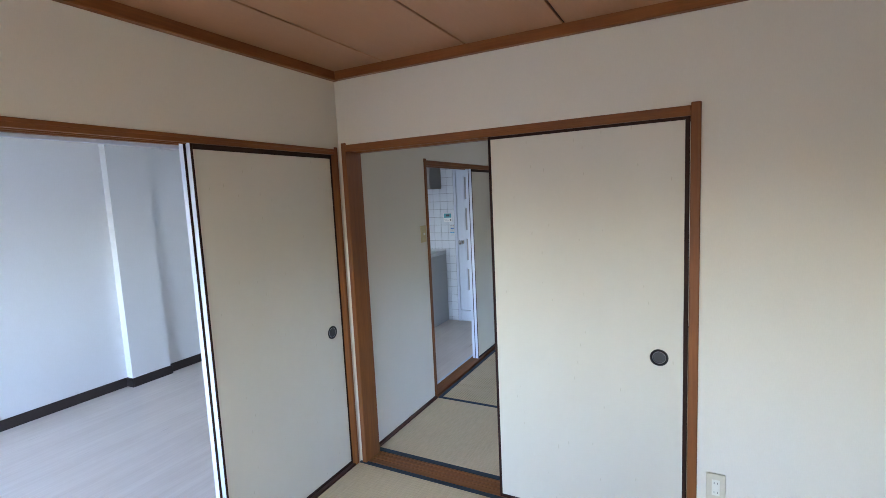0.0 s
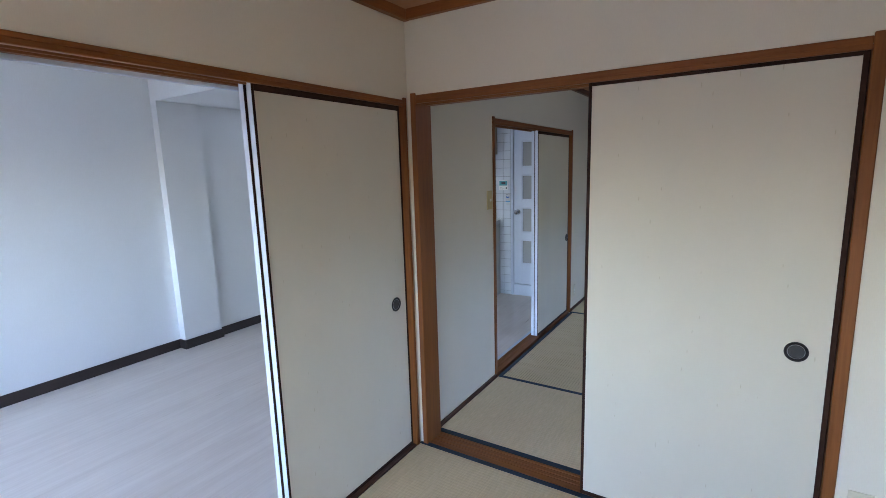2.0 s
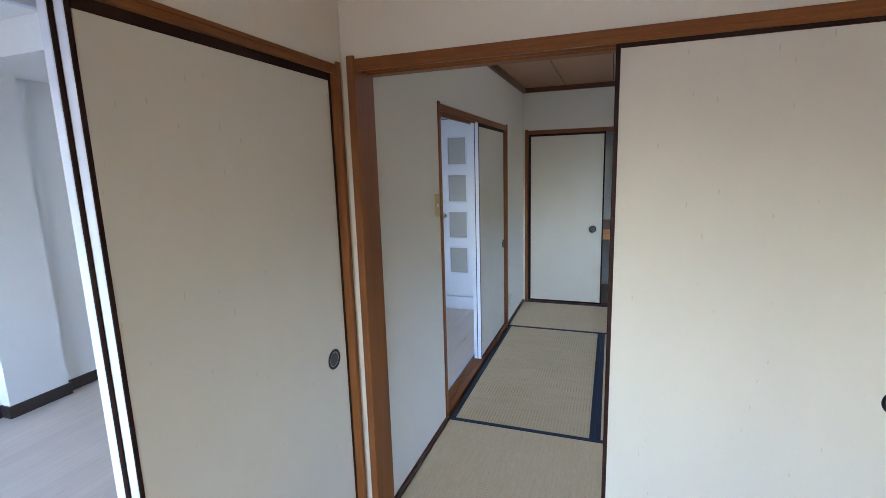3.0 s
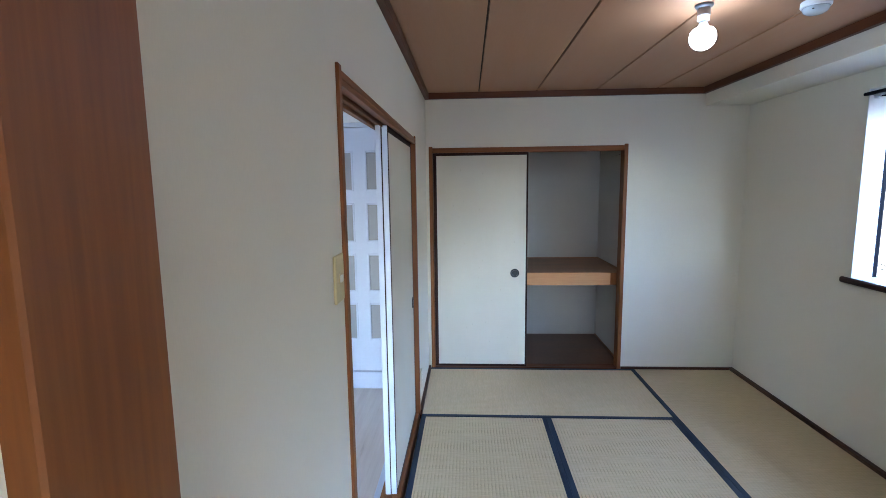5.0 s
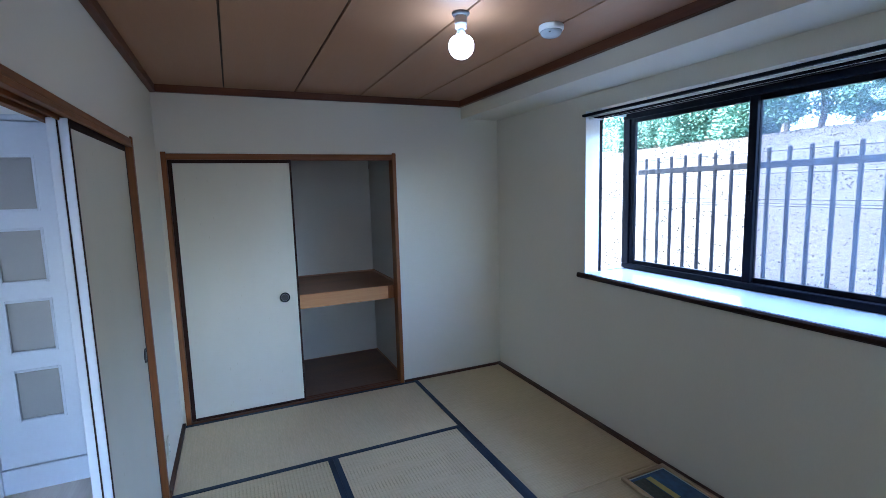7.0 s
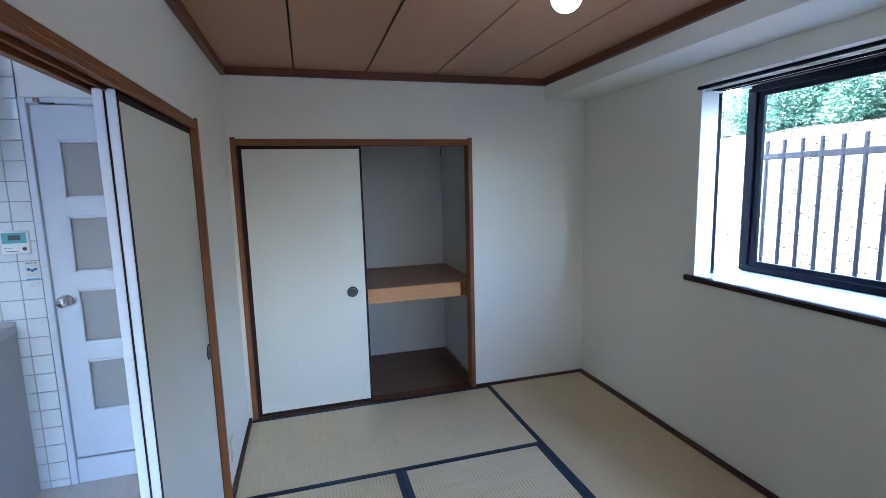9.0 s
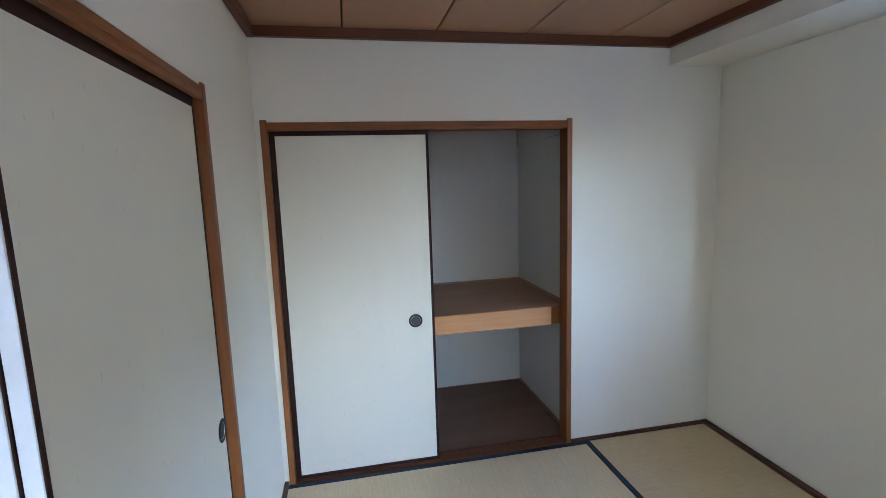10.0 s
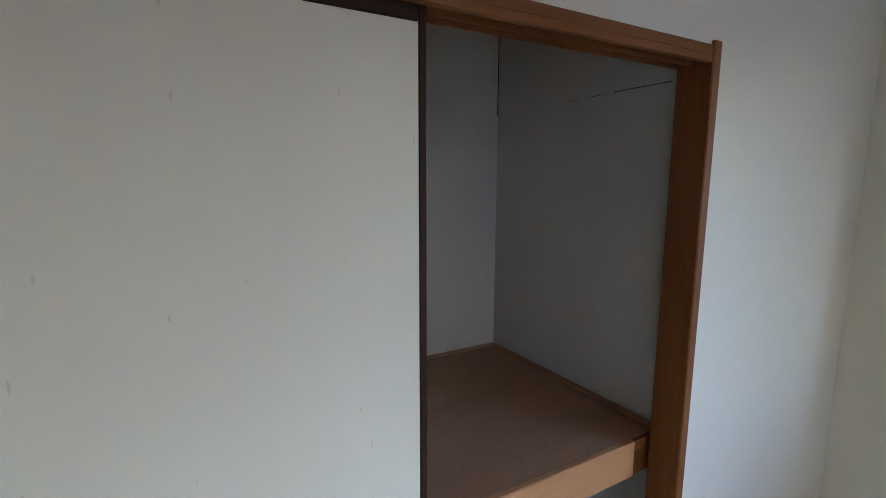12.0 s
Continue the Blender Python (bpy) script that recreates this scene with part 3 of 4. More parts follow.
# ---- sliding doors ----
def sliding_door(along, a, b, face, sgn, pull_u, pull_z, white_back, label, HEAD=1.775, st_a=0.011, st_b=0.013, rail=0.030):
    """A papered panel. face: plane of the papered side, which looks towards sgn; thickness 28 mm behind it."""
    th, z0, z1 = 0.028, 0.0045, HEAD + 0.008
    back = face - sgn * th

    def pt(u, v, z):
        return (u, v, z) if along == "x" else (v, u, z)

    def blk(u0, u1, v0, v1, zz0, zz1, bv=0.002):
        bm = bmesh.new()
        box(bm, pt(u0, min(v0, v1), zz0), pt(u1, max(v0, v1), zz1), bv)
        return bm

    ob = thing("sliding_door", pt((a + b) / 2, (face + back) / 2, z0), label, "sliding door", "sliding doors of the tatami rooms")
    rear = face - sgn * (0.003 if white_back else th)
    inset = face - sgn * (0.0015 if white_back else 0.003)
    part("panel", blk(a + st_a, b - st_b, inset, back + sgn * (0.0005 if white_back else 0.003), z0 + 0.018, z1 - 0.016, 0), WASHI, ob)
    part("stile", blk(a, a + st_a, face, rear, z0, z1), LACQUER, ob, "dark lacquered edge")
    part("stile", blk(b - st_b, b, face, rear, z0, z1), LACQUER, ob, "dark lacquered edge")
    part("rail", blk(a + st_a, b - st_b, face - sgn * 0.0005, rear, z0, z0 + 0.018), LACQUER, ob, "dark lacquered edge")
    part("rail", blk(a + st_a, b - st_b, face - sgn * 0.0005, rear, z1 - rail, z1), LACQUER, ob, "dark lacquered edge")
    if white_back:
        part("back_board", blk(a, b, rear - sgn * 0.0002, back, z0, z1, 0.0015), WHITE_DOOR, ob, "white laminated back")
    prof = [(0.036, -0.006), (0.036, 0.002), (0.036, 0.002), (0.0345, 0.0035), (0.0345, 0.0035), (0.0295, 0.0035), (0.0295, 0.0035), (0.0275, 0.0013), (0.027, 0.0005)]
    if sgn < 0:
        prof = [(r, -h) for r, h in prof]
    pull = part("pull", turned(prof, pt(pull_u, inset, pull_z), "y" if along == "x" else "x"), PULL, ob, "round dark metal finger pull")
    dish = [(0.0275, -0.003), (0.0275, 0.0008), (0.0275, 0.0008), (0.02, 0.0008), (0.0, 0.0007)]
    part("rim", ring(0.0253, 0.0008, pt(pull_u, inset + sgn * 0.0008, pull_z), "y" if along == "x" else "x"), STEEL, pull, "thin bright inner ring")
    part("dish", turned([(r, h * sgn) for r, h in dish], pt(pull_u, inset, pull_z), "y" if along == "x" else "x"), PULL_DISH, pull)
    return ob


CREAM = "cream paper sliding door with dark edges and round pull"
sliding_door("y", -0.853, L1 - 0.002, -0.020, 1, -0.113, 0.822, True, CREAM + ", slid open beside the room corner", 1.797, rail=0.029)
sliding_door("y", -0.862, L1 - 0.004, -0.0495, 1, -0.76, 0.822, True, CREAM + ", stacked behind its twin", 1.797, rail=0.029)
sliding_door("y", 1.875, D1 - 0.002, -0.020, 1, 2.672, 0.778, True, CREAM + ", slid open beside the closet corner")
sliding_door("y", 1.872, D1 - 0.004, -0.0495, 1, 1.95, 0.822, True, CREAM + ", stacked behind its twin by the kitchen")
sliding_door("x", 0.884, P1 - 0.002, 0.029, -1, 1.622, 0.826, False, CREAM + ", standing half open between tatami rooms", 1.809, 0.013, 0.017, 0.021)
sliding_door("x", 0.894, P1 - 0.004, 0.090, 1, 0.98, 0.826, False, CREAM + ", seen from the back tatami room", 1.809)
sliding_door("x", C0 + 0.002, 0.818, NORTH + 0.018, -1, 0.716, 0.80, False, CREAM + ", closing half of the closet", 1.777, 0.026, 0.014)
sliding_door("x", C0 + 0.004, 0.808, NORTH + 0.053, -1, 0.15, 0.80, False, CREAM + ", behind the front closet door", 1.775)

# ---- closet inside ----
ob = thing("closet_shelf", (0.82, 4.05, 0.68), "brown board shelf with pale wooden front inside the closet", "shelf")
part("shelf_board", blocks(((0.03, 3.67, 0.772), (1.62, CLOSET_N, 0.788)), bevel=0.001), SHELF, ob, "dark brown shelf board")
part("fascia", blocks(((0.03, 3.652, 0.682), (1.512, 3.670, 0.789)), bevel=0.003), FASCIA, ob, "pale orange wood front rail")
part("end_block", blocks(((1.512, 3.656, 0.684), (1.62, 3.670, 0.787)), bevel=0.002), WOOD_Z, ob)
part("ledge", blocks(((1.606, 3.67, 0.789), (1.62, CLOSET_N - 0.014, 0.803)), bevel=0.001), SHELF, ob)
part("ledge", blocks(((0.03, CLOSET_N - 0.012, 0.789), (1.62, CLOSET_N, 0.800)), bevel=0.001), SHELF, ob)
# floor board carries the closet's shade in its colour
solid("closet_floor", blocks(((0.03, NORTH + 0.084, -0.05), (1.62, CLOSET_N, 0.004))), SHELF_SHADED, "brown board floor of the closet, darkened for its shade", "floor")
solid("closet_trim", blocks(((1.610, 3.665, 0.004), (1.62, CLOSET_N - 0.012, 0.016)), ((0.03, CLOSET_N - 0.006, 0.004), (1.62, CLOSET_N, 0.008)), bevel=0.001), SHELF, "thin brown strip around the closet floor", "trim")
solid("closet_seam", blocks(((1.6188, 3.70, 1.7635), (1.6205, 3.89, 1.7655)), ((1.6190, 3.915, 1.762), (1.6205, 3.99, 1.7632)), ((1.6190, 4.03, 1.761), (1.6205, 4.09, 1.762))), LACQUER, "thin dark crack in the closet board", "seam")
solid("closet_seam", blocks(((1.6160, CLOSET_N - 0.0012, 1.757), (1.6202, CLOSET_N + 0.001, 2.18))), LACQUER, "dark strip in the closet corner", "seam")


# ---- switches and sockets ----
def wall_plate(name, face, u, z, sgn, along, w, h, label, category, socket=False):
    def pt(a, d, b):
        return (u + a, face + sgn * d, z + b) if along == "x" else (face + sgn * d, u + a, z + b)

    def blk(a0, a1, d0, d1, b0, b1, bv):
        bm = bmesh.new()
        p, q = pt(a0, d0, b0), pt(a1, d1, b1)
        box(bm, [min(i, j) for i, j in zip(p, q)], [max(i, j) for i, j in zip(p, q)], bv, 2)
        return bm

    ob = thing(name, pt(0, 0, 0), label, category)
    plate = part("plate", blk(-w / 2, w / 2, 0, 0.008, -h / 2, h / 2, 0.004), CREAM_PLATE if socket else SWITCH, ob)
    if socket:
        face_plate = part("socket_face", blk(-0.014, 0.014, 0.008, 0.0105, -0.034, 0.034, 0.001), SWITCH_PALE, ob)
        for b in (-0.02, 0.02):
            for a in (-0.006, 0.006):
                part("slot", blk(a - 0.001, a + 0.001, 0.0105, 0.0109, b - 0.004, b + 0.004, 0), BLACK, face_plate)
    else:
        part("surround", blk(-0.013, 0.013, 0.008, 0.0098, -0.013, 0.013, 0.001), SWITCH, ob)
        part("rocker", blk(-0.0105, 0.0105, 0.0098, 0.0135, -0.0085, 0.0085, 0.001), SWITCH_PALE, ob, "pale rocker key")
    return ob


wall_plate("light_switch", 0.0, -1.780, 1.316, 1, "y", 0.066, 0.126, "yellowed plastic light switch beside the door frame", "light switch")
wall_plate("light_switch", 0.0, 0.912, 1.276, 1, "y", 0.077, 0.124, "yellowed plastic light switch on the cream wall", "light switch")
wall_plate("wall_socket", PART0, 1.836, 0.306, -1, "x", 0.070, 0.118, "cream plastic wall socket beside the door frame", "socket", True)
wall_plate("wall_socket", 0.0, 2.875, 0.19, 1, "y", 0.070, 0.118, "cream plastic wall socket low on the wall", "socket", True)

# ---- lamp and detector on the ceiling ----
def bare_lamp(x, y, z):
    ob = thing("ceiling_lamp", (x, y, z), "bare lit light bulb in a pale ceiling socket", "lamp")
    # ceiling plate, its dark colour standing in for the socket's contact shadow
    part("rosette", turned([(0.036, 0.0), (0.036, -0.006), (0.030, -0.014), (0.0, -0.015)], (x, y, z)), LAMP_SHADOW_GREY, ob, "ceiling plate darkened for the contact shadow at the socket")
    part("socket", turned([(0.025, 0.0), (0.025, -0.026), (0.025, -0.026), (0.023, -0.029), (0.022, -0.048), (0.0, -0.049)], (x, y, z - 0.0145)), SOCKET, ob, "pale plastic lamp socket")
    part("bulb_collar", turned([(0.014, 0.0), (0.015, -0.008), (0.024, -0.026), (0.0, -0.027)], (x, y, z - 0.063)), SOCKET, ob)
    part("bulb", turned([(0.022, 0.0), (0.038, -0.006), (0.047, -0.018), (0.051, -0.036), (0.049, -0.054), (0.041, -0.070), (0.027, -0.082), (0.011, -0.088), (0.0, -0.0885)], (x, y, z - 0.0895)), bulb_glow, ob, "glowing white bulb")


bare_lamp(1.310, 1.842, CEIL)
bare_lamp(-1.7, 1.55, LIV_C)
DX, DY = 1.752, 1.842
ob = thing("smoke_detector", (DX, DY, CEIL), "round white plastic smoke detector on the wooden ceiling", "smoke detector")
part("base", turned([(0.052, 0.0), (0.054, -0.004), (0.054, -0.020), (0.051, -0.024), (0.0, -0.025)], (DX, DY, CEIL)), PLASTIC, ob)
part("cover", turned([(0.047, 0.0), (0.046, -0.008), (0.040, -0.018), (0.028, -0.025), (0.012, -0.028), (0.0, -0.0285)], (DX, DY, CEIL - 0.0245)), COVER, ob, "glossy pale grey cover")
part("indicator", turned([(0.004, 0.0), (0.004, -0.003), (0.0, -0.004)], (DX - 0.03, DY - 0.03, CEIL - 0.036), steps=10), PULL_DISH, ob)

# ---- bay window ----
ob = thing("window_1", (BAYX, 1.62, SILL), "dark bronze aluminium sliding bay window above a white sill", "window", "", "structure")


def bar(name, lo, hi, parent, material=BRONZE, bevel=0.003):
    return part(name, blocks((lo, hi), bevel=bevel), material, parent)


Z0, Z1 = SILL + 0.004, BAYTOP - 0.004
bar("window_frame", (BAYX, BAY0 - 0.02, Z0), (BAYX + 0.07, BAY1 + 0.02, Z0 + 0.036), ob)
bar("window_frame", (BAYX, BAY0 - 0.02, Z1 - 0.036), (BAYX + 0.07, BAY1 + 0.02, Z1), ob)
bar("window_frame", (BAYX, BAY1 - 0.035, Z0 + 0.036), (BAYX + 0.07, BAY1 + 0.02, Z1 - 0.036), ob)
bar("window_frame", (BAYX, BAY0 - 0.02, Z0 + 0.036), (BAYX + 0.07, BAY0 + 0.035, Z1 - 0.036), ob)


def sash(y0, y1, x, pane):
    s = part("sash", blocks(((x, y0, Z0 + 0.034), (x + 0.022, y0 + 0.042, Z1 - 0.034)), ((x, y1 - 0.042, Z0 + 0.034), (x + 0.022, y1, Z1 - 0.034)),
                            ((x + 0.001, y0 + 0.042, Z0 + 0.034), (x + 0.021, y1 - 0.042, Z0 + 0.062)), ((x + 0.001, y0 + 0.042, Z1 - 0.062), (x + 0.021, y1 - 0.042, Z1 - 0.034)), bevel=0.002), BRONZE, ob)
    g = part("pane", blocks(((x + 0.009, y0 + 0.04, Z0 + 0.060), (x + 0.013, y1 - 0.04, Z1 - 0.060))), pane, s)
    g.visible_shadow = False
    return s


sash(1.617, BAY1 - 0.028, BAYX + 0.012, GLASS)
sash(BAY0 + 0.036, 1.66, BAYX + 0.038, GLASS_SCREEN)
part("latch", blocks(((BAYX - 0.002, 1.624, 1.43), (BAYX + 0.012, 1.648, 1.49)), ((BAYX - 0.012, 1.628, 1.452), (BAYX - 0.002, 1.644, 1.468)), bevel=0.003), BRONZE, ob)
for y, s in ((BAY1, -1), (BAY0, 1)):
    lo, hi = sorted((y + s * 0.006, y - s * 0.02))
    g = part("side_pane", blocks(((2.619, lo + 0.006, Z0 + 0.006), (BAYX, lo + 0.010, Z1 - 0.016))), GLASS, ob)
    g.visible_shadow = False
    bar("side_frame", (2.596, lo, Z0), (2.622, hi, Z1), ob)
    bar("side_frame", (2.622, lo, Z0), (BAYX, hi, Z0 + 0.006), ob, REVEAL)
    bar("side_frame", (2.622, lo, Z1 - 0.016), (BAYX, hi, Z1), ob, REVEAL)
solid("bay_base", blocks(((ROOM_X + 0.13, BAY0 - 0.03, 0.80), (BAYX + 0.09, BAY1 + 0.03, SILL - 0.03))), OUTER, "rendered base below the bay window", "wall")
solid("bay_roof", blocks(((ROOM_X + 0.13, BAY0 - 0.03, BAYTOP + 0.002), (BAYX + 0.12, BAY1 + 0.03, 2.12))), PAPER_WHITE, "white soffit above the bay window", "wall")
solid("bay_reveal", blocks(((ROOM_X - 0.002, BAY1 - 0.006, SILL + 0.003), (2.595, BAY1 - 0.0005, BAYTOP)), ((ROOM_X - 0.002, BAY0 + 0.0005, SILL + 0.003), (2.595, BAY0 + 0.006, BAYTOP))), REVEAL, "white painted side of the window opening", "trim")
ob = thing("window_sill", (2.6, 1.62, SILL - 0.03), "white window sill board with a dark rounded front edge", "window sill", "", "structure")
part("sill_board", blocks(((ROOM_X - 0.004, BAY0 - 0.0, SILL - 0.029), (BAYX + 0.01, BAY1, SILL + 0.003))), SILL_TOP, ob)
part("sill_edge", blocks(((ROOM_X - 0.030, BAY0 - 0.05, SILL - 0.030), (ROOM_X - 0.004, BAY1 + 0.05, SILL + 0.002)), bevel=0.008), LACQUER, ob, "dark brown front edge")
ob = thing("curtain_rail", (ROOM_X - 0.02, 1.62, 1.95), "dark metal curtain rail along the top of the window", "curtain rail")
part("rail", blocks(((ROOM_X - 0.028, BAY0 - 0.06, 1.964), (ROOM_X - 0.004, BAY1 + 0.006, 1.980)), bevel=0.004), BRONZE, ob)
part("inner_rail", blocks(((2.540, BAY0 + 0.01, 1.952), (2.548, BAY1 - 0.01, 1.966)), bevel=0.002), BRONZE, ob)
part("inner_rail", blocks(((2.590, BAY0 + 0.01, 1.954), (2.597, BAY1 - 0.01, 1.966)), bevel=0.002), BRONZE, ob)
part("curtain_track", blocks(((2.505, BAY0 + 0.01, 1.958), (2.512, BAY1 - 0.01, 1.968)), bevel=0.002), PLASTIC, ob, "white curtain track")
part("curtain_track", blocks(((2.563, BAY0 + 0.01, 1.956), (2.572, BAY1 - 0.01, 1.968)), bevel=0.002), PLASTIC, ob, "white curtain track")
part("rail_end", blocks(((2.50, BAY1 - 0.05, 1.948), (2.60, BAY1 - 0.012, 1.953)), bevel=0.002), PLASTIC, ob)
for k in range(5):
    y = BAY0 + 0.12 + k * 0.36
    part("bracket", blocks(((2.50, y, 1.966), (2.60, y + 0.02, BAYTOP + 0.001)), bevel=0.002), PLASTIC, ob)

# ---- picture on the floor ----
ob = thing("framed_picture", (2.32, 1.55, 0.0), "pale wood framed blue print lying on the tatami", "picture frame")
fx0, fx1, fy0, fy1 = 2.165, 2.463, 1.34, 1.80
part("frame", blocks(((fx0, fy0, 0.003), (fx0 + 0.022, fy1, 0.02)), ((fx1 - 0.022, fy0, 0.003), (fx1, fy1, 0.02)), ((fx0 + 0.022, fy1 - 0.022, 0.003), (fx1 - 0.022, fy1, 0.02)), ((fx0 + 0.022, fy0, 0.003), (fx1 - 0.022, fy0 + 0.022, 0.02)), bevel=0.002), PICTURE_WOOD, ob)
part("mount", blocks(((fx0 + 0.022, fy0 + 0.022, 0.003), (fx1 - 0.022, fy1 - 0.022, 0.010))), PRINT_PALE, ob)
part("print", blocks(((fx0 + 0.032, fy0 + 0.032, 0.010), (fx1 - 0.032, fy1 - 0.032, 0.0115))), PRINT_BLUE, ob, "blue print")
part("print_patch", blocks(((fx0 + 0.032, fy0 + 0.10, 0.0115), (fx0 + 0.11, fy1 - 0.05, 0.0125))), PRINT_DARK, ob)
part("print_badge", blocks(((fx0 + 0.115, fy1 - 0.24, 0.0125), (fx0 + 0.150, fy1 - 0.055, 0.0135)), bevel=0.0004), PRINT_GOLD, ob, "yellow oblong with unreadable lettering")

# ---- living room ----
for lo, hi in (((LIV_W, SOUTH, LIV_F), (LIV_W + 0.012, 0.223, 0.05)), ((LIV_W, 0.223, LIV_F), (-2.678, 0.235, 0.05)), ((-2.69, 0.235, LIV_F), (-2.678, 0.597, 0.05)), ((-2.735, 0.597, LIV_F), (-2.723, LIV_N, 0.05))):
    solid("baseboard", blocks((lo, hi), bevel=0.002), SKIRT, "dark brown skirting along the white wall", "baseboard")

kitchen_wall = solid("wall_kitchen", blocks(((LIV_W - 0.1, LIV_N, -0.1), (-0.847, LIV_N + 0.12, TOP)), ((-0.847, LIV_N, 1.972), (WEST, LIV_N + 0.12, TOP))), PAPER_WHITE, "white kitchen wall, tiled beside the door", "wall")
solid("hall_wall", blocks(((-0.847, LIV_N + 0.10, -0.1), (WEST, LIV_N + 0.12, 1.972))), LAMINATE, "plain wall behind the glazed door", "wall")
BASE[kitchen_wall.name] = Vector((0, 0, 0))
part("tile_bed", blocks(((-1.66, LIV_N - 0.006, LIV_F), (-0.848, LIV_N - 0.0005, 2.205))), GROUT, kitchen_wall, "grey grout bed")

door = thing("door_1", (-0.47, LIV_N, LIV_F), "white painted door with eight frosted panes", "door", "", "structure")
part("door_frame", blocks(((-0.846, LIV_N - 0.014, LIV_F), (-0.814, LIV_N + 0.09, 1.975)), ((-0.132, LIV_N - 0.014, LIV_F), (WEST - 0.002, LIV_N + 0.09, 1.975)), ((-0.814, LIV_N - 0.014, 1.945), (-0.132, LIV_N + 0.09, 1.975)), bevel=0.003), WHITE_DOOR, door)
part("threshold_board", blocks(((-0.814, LIV_N - 0.004, LIV_F), (-0.132, LIV_N + 0.07, 0.104)), bevel=0.003), WHITE_DOOR, door)
COLS = ((-0.708, -0.511), (-0.410, -0.213))
ROWS = ((0.362, 0.636), (0.738, 1.013), (1.115, 1.390), (1.492, 1.768))
bm = bmesh.new()
DY0, DY1 = LIV_N + 0.004, LIV_N + 0.040
for x0, x1 in ((-0.811, COLS[0][0]), (COLS[0][1], COLS[1][0]), (COLS[1][1], -0.135)):
    box(bm, (x0, DY0, 0.110), (x1, DY1, 1.942))
for z0, z1 in ((0.110, ROWS[0][0]), (ROWS[0][1], ROWS[1][0]), (ROWS[1][1], ROWS[2][0]), (ROWS[2][1], ROWS[3][0]), (ROWS[3][1], 1.942)):
    for x0, x1 in COLS:
        box(bm, (x0, DY0, z0), (x1, DY1, z1))
leaf = part("door_leaf", bm, WHITE_DOOR, door)
for x0, x1 in COLS:
    for z0, z1 in ROWS:
        part("pane", blocks(((x0, DY0 + 0.014, z0), (x1, DY0 + 0.019, z1))), FROST, leaf, "frosted grey glass pane")
        part("bead", blocks(((x0 - 0.008, DY0 - 0.002, z0 - 0.008), (x0 + 0.006, DY0 + 0.012, z1 + 0.008)), ((x1 - 0.006, DY0 - 0.002, z0 - 0.008), (x1 + 0.008, DY0 + 0.012, z1 + 0.008)),
                            ((x0 + 0.006, DY0 - 0.0018, z0 - 0.008), (x1 - 0.006, DY0 + 0.012, z0 + 0.006)), ((x0 + 0.006, DY0 - 0.0018, z1 - 0.006), (x1 - 0.006, DY0 + 0.012, z1 + 0.008)), bevel=0.002), WHITE_DOOR, leaf)
part("door_knob", turned([(0.030, 0.0), (0.030, -0.006), (0.012, -0.010), (0.011, -0.030), (0.026, -0.038), (0.029, -0.052), (0.022, -0.064), (0.0, -0.066)], (-0.762, DY0, 0.968), "y"), CHROME, door, "round chrome knob")
part("catch", blocks(((-0.778, LIV_N - 0.030, 1.952), (-0.756, LIV_N - 0.014, 1.970)), bevel=0.003), COPPER, door, "small copper-coloured door catch")
part("catch_arm", blocks(((-0.756, LIV_N - 0.024, 1.942), (-0.690, LIV_N - 0.016, 1.949)), bevel=0.002), PULL_DISH, door, "dark metal arm")

ob = thing("heater_control", (-0.932, LIV_N - 0.006, 1.22), "white water heater control panel with a green display", "control panel")
part("case", blocks(((-0.992, LIV_N - 0.026, 1.222), (-0.872, LIV_N - 0.012, 1.338)), bevel=0.005), PLASTIC, ob)
part("display", blocks(((-0.982, LIV_N - 0.0275, 1.276), (-0.882, LIV_N - 0.0255, 1.328))), SCREEN, ob, "green display panel")
part("readout", blocks(((-0.955, LIV_N - 0.0285, 1.292), (-0.905, LIV_N - 0.0272, 1.316))), INK, ob)
part("button", turned([(0.009, 0.0), (0.009, -0.002), (0.006, -0.003), (0.0, -0.003)], (-0.894, LIV_N - 0.0255, 1.247), "y", 16), PULL_DISH, ob, "round grey button")
part("indicator", blocks(((-0.976, LIV_N - 0.0275, 1.251), (-0.970, LIV_N - 0.0255, 1.255))), PRINT_RED, ob, "small red light")
part("name_bar", blocks(((-0.966, LIV_N - 0.0275, 1.251), (-0.944, LIV_N - 0.0255, 1.254))), LAMINATE, ob)
part("flap_line", blocks(((-0.972, LIV_N - 0.0275, 1.236), (-0.918, LIV_N - 0.0255, 1.2385))), INK, ob)
ob = thing("sticker", (-0.883, LIV_N - 0.012, 1.05), "small blue and white notice stuck on the tiles", "notice")
part("sheet", blocks(((-0.911, LIV_N - 0.0135, 1.086), (-0.855, LIV_N - 0.012, 1.184))), PRINT_PALE, ob)
for k in range(3):
    part("blue_mark", turned([(0.0075, 0.0), (0.0075, -0.0008), (0.0, -0.0009)], (-0.897 + k * 0.0145, LIV_N - 0.0135, 1.142 - (k % 2) * 0.006), "y", 12), BLUE_INK, ob, "blue printed shape")
part("heading_bar", blocks(((-0.904, LIV_N - 0.0143, 1.172), (-0.876, LIV_N - 0.0134, 1.176))), INK, ob)
part("heading_mark", blocks(((-0.868, LIV_N - 0.0143, 1.170), (-0.862, LIV_N - 0.0134, 1.178))), PRINT_RED, ob)
for k in range(2):
    part("letter_bar", blocks(((-0.904, LIV_N - 0.0143, 1.110 + k * 0.009), (-0.868, LIV_N - 0.0134, 1.1125 + k * 0.009))), LAMINATE, ob)
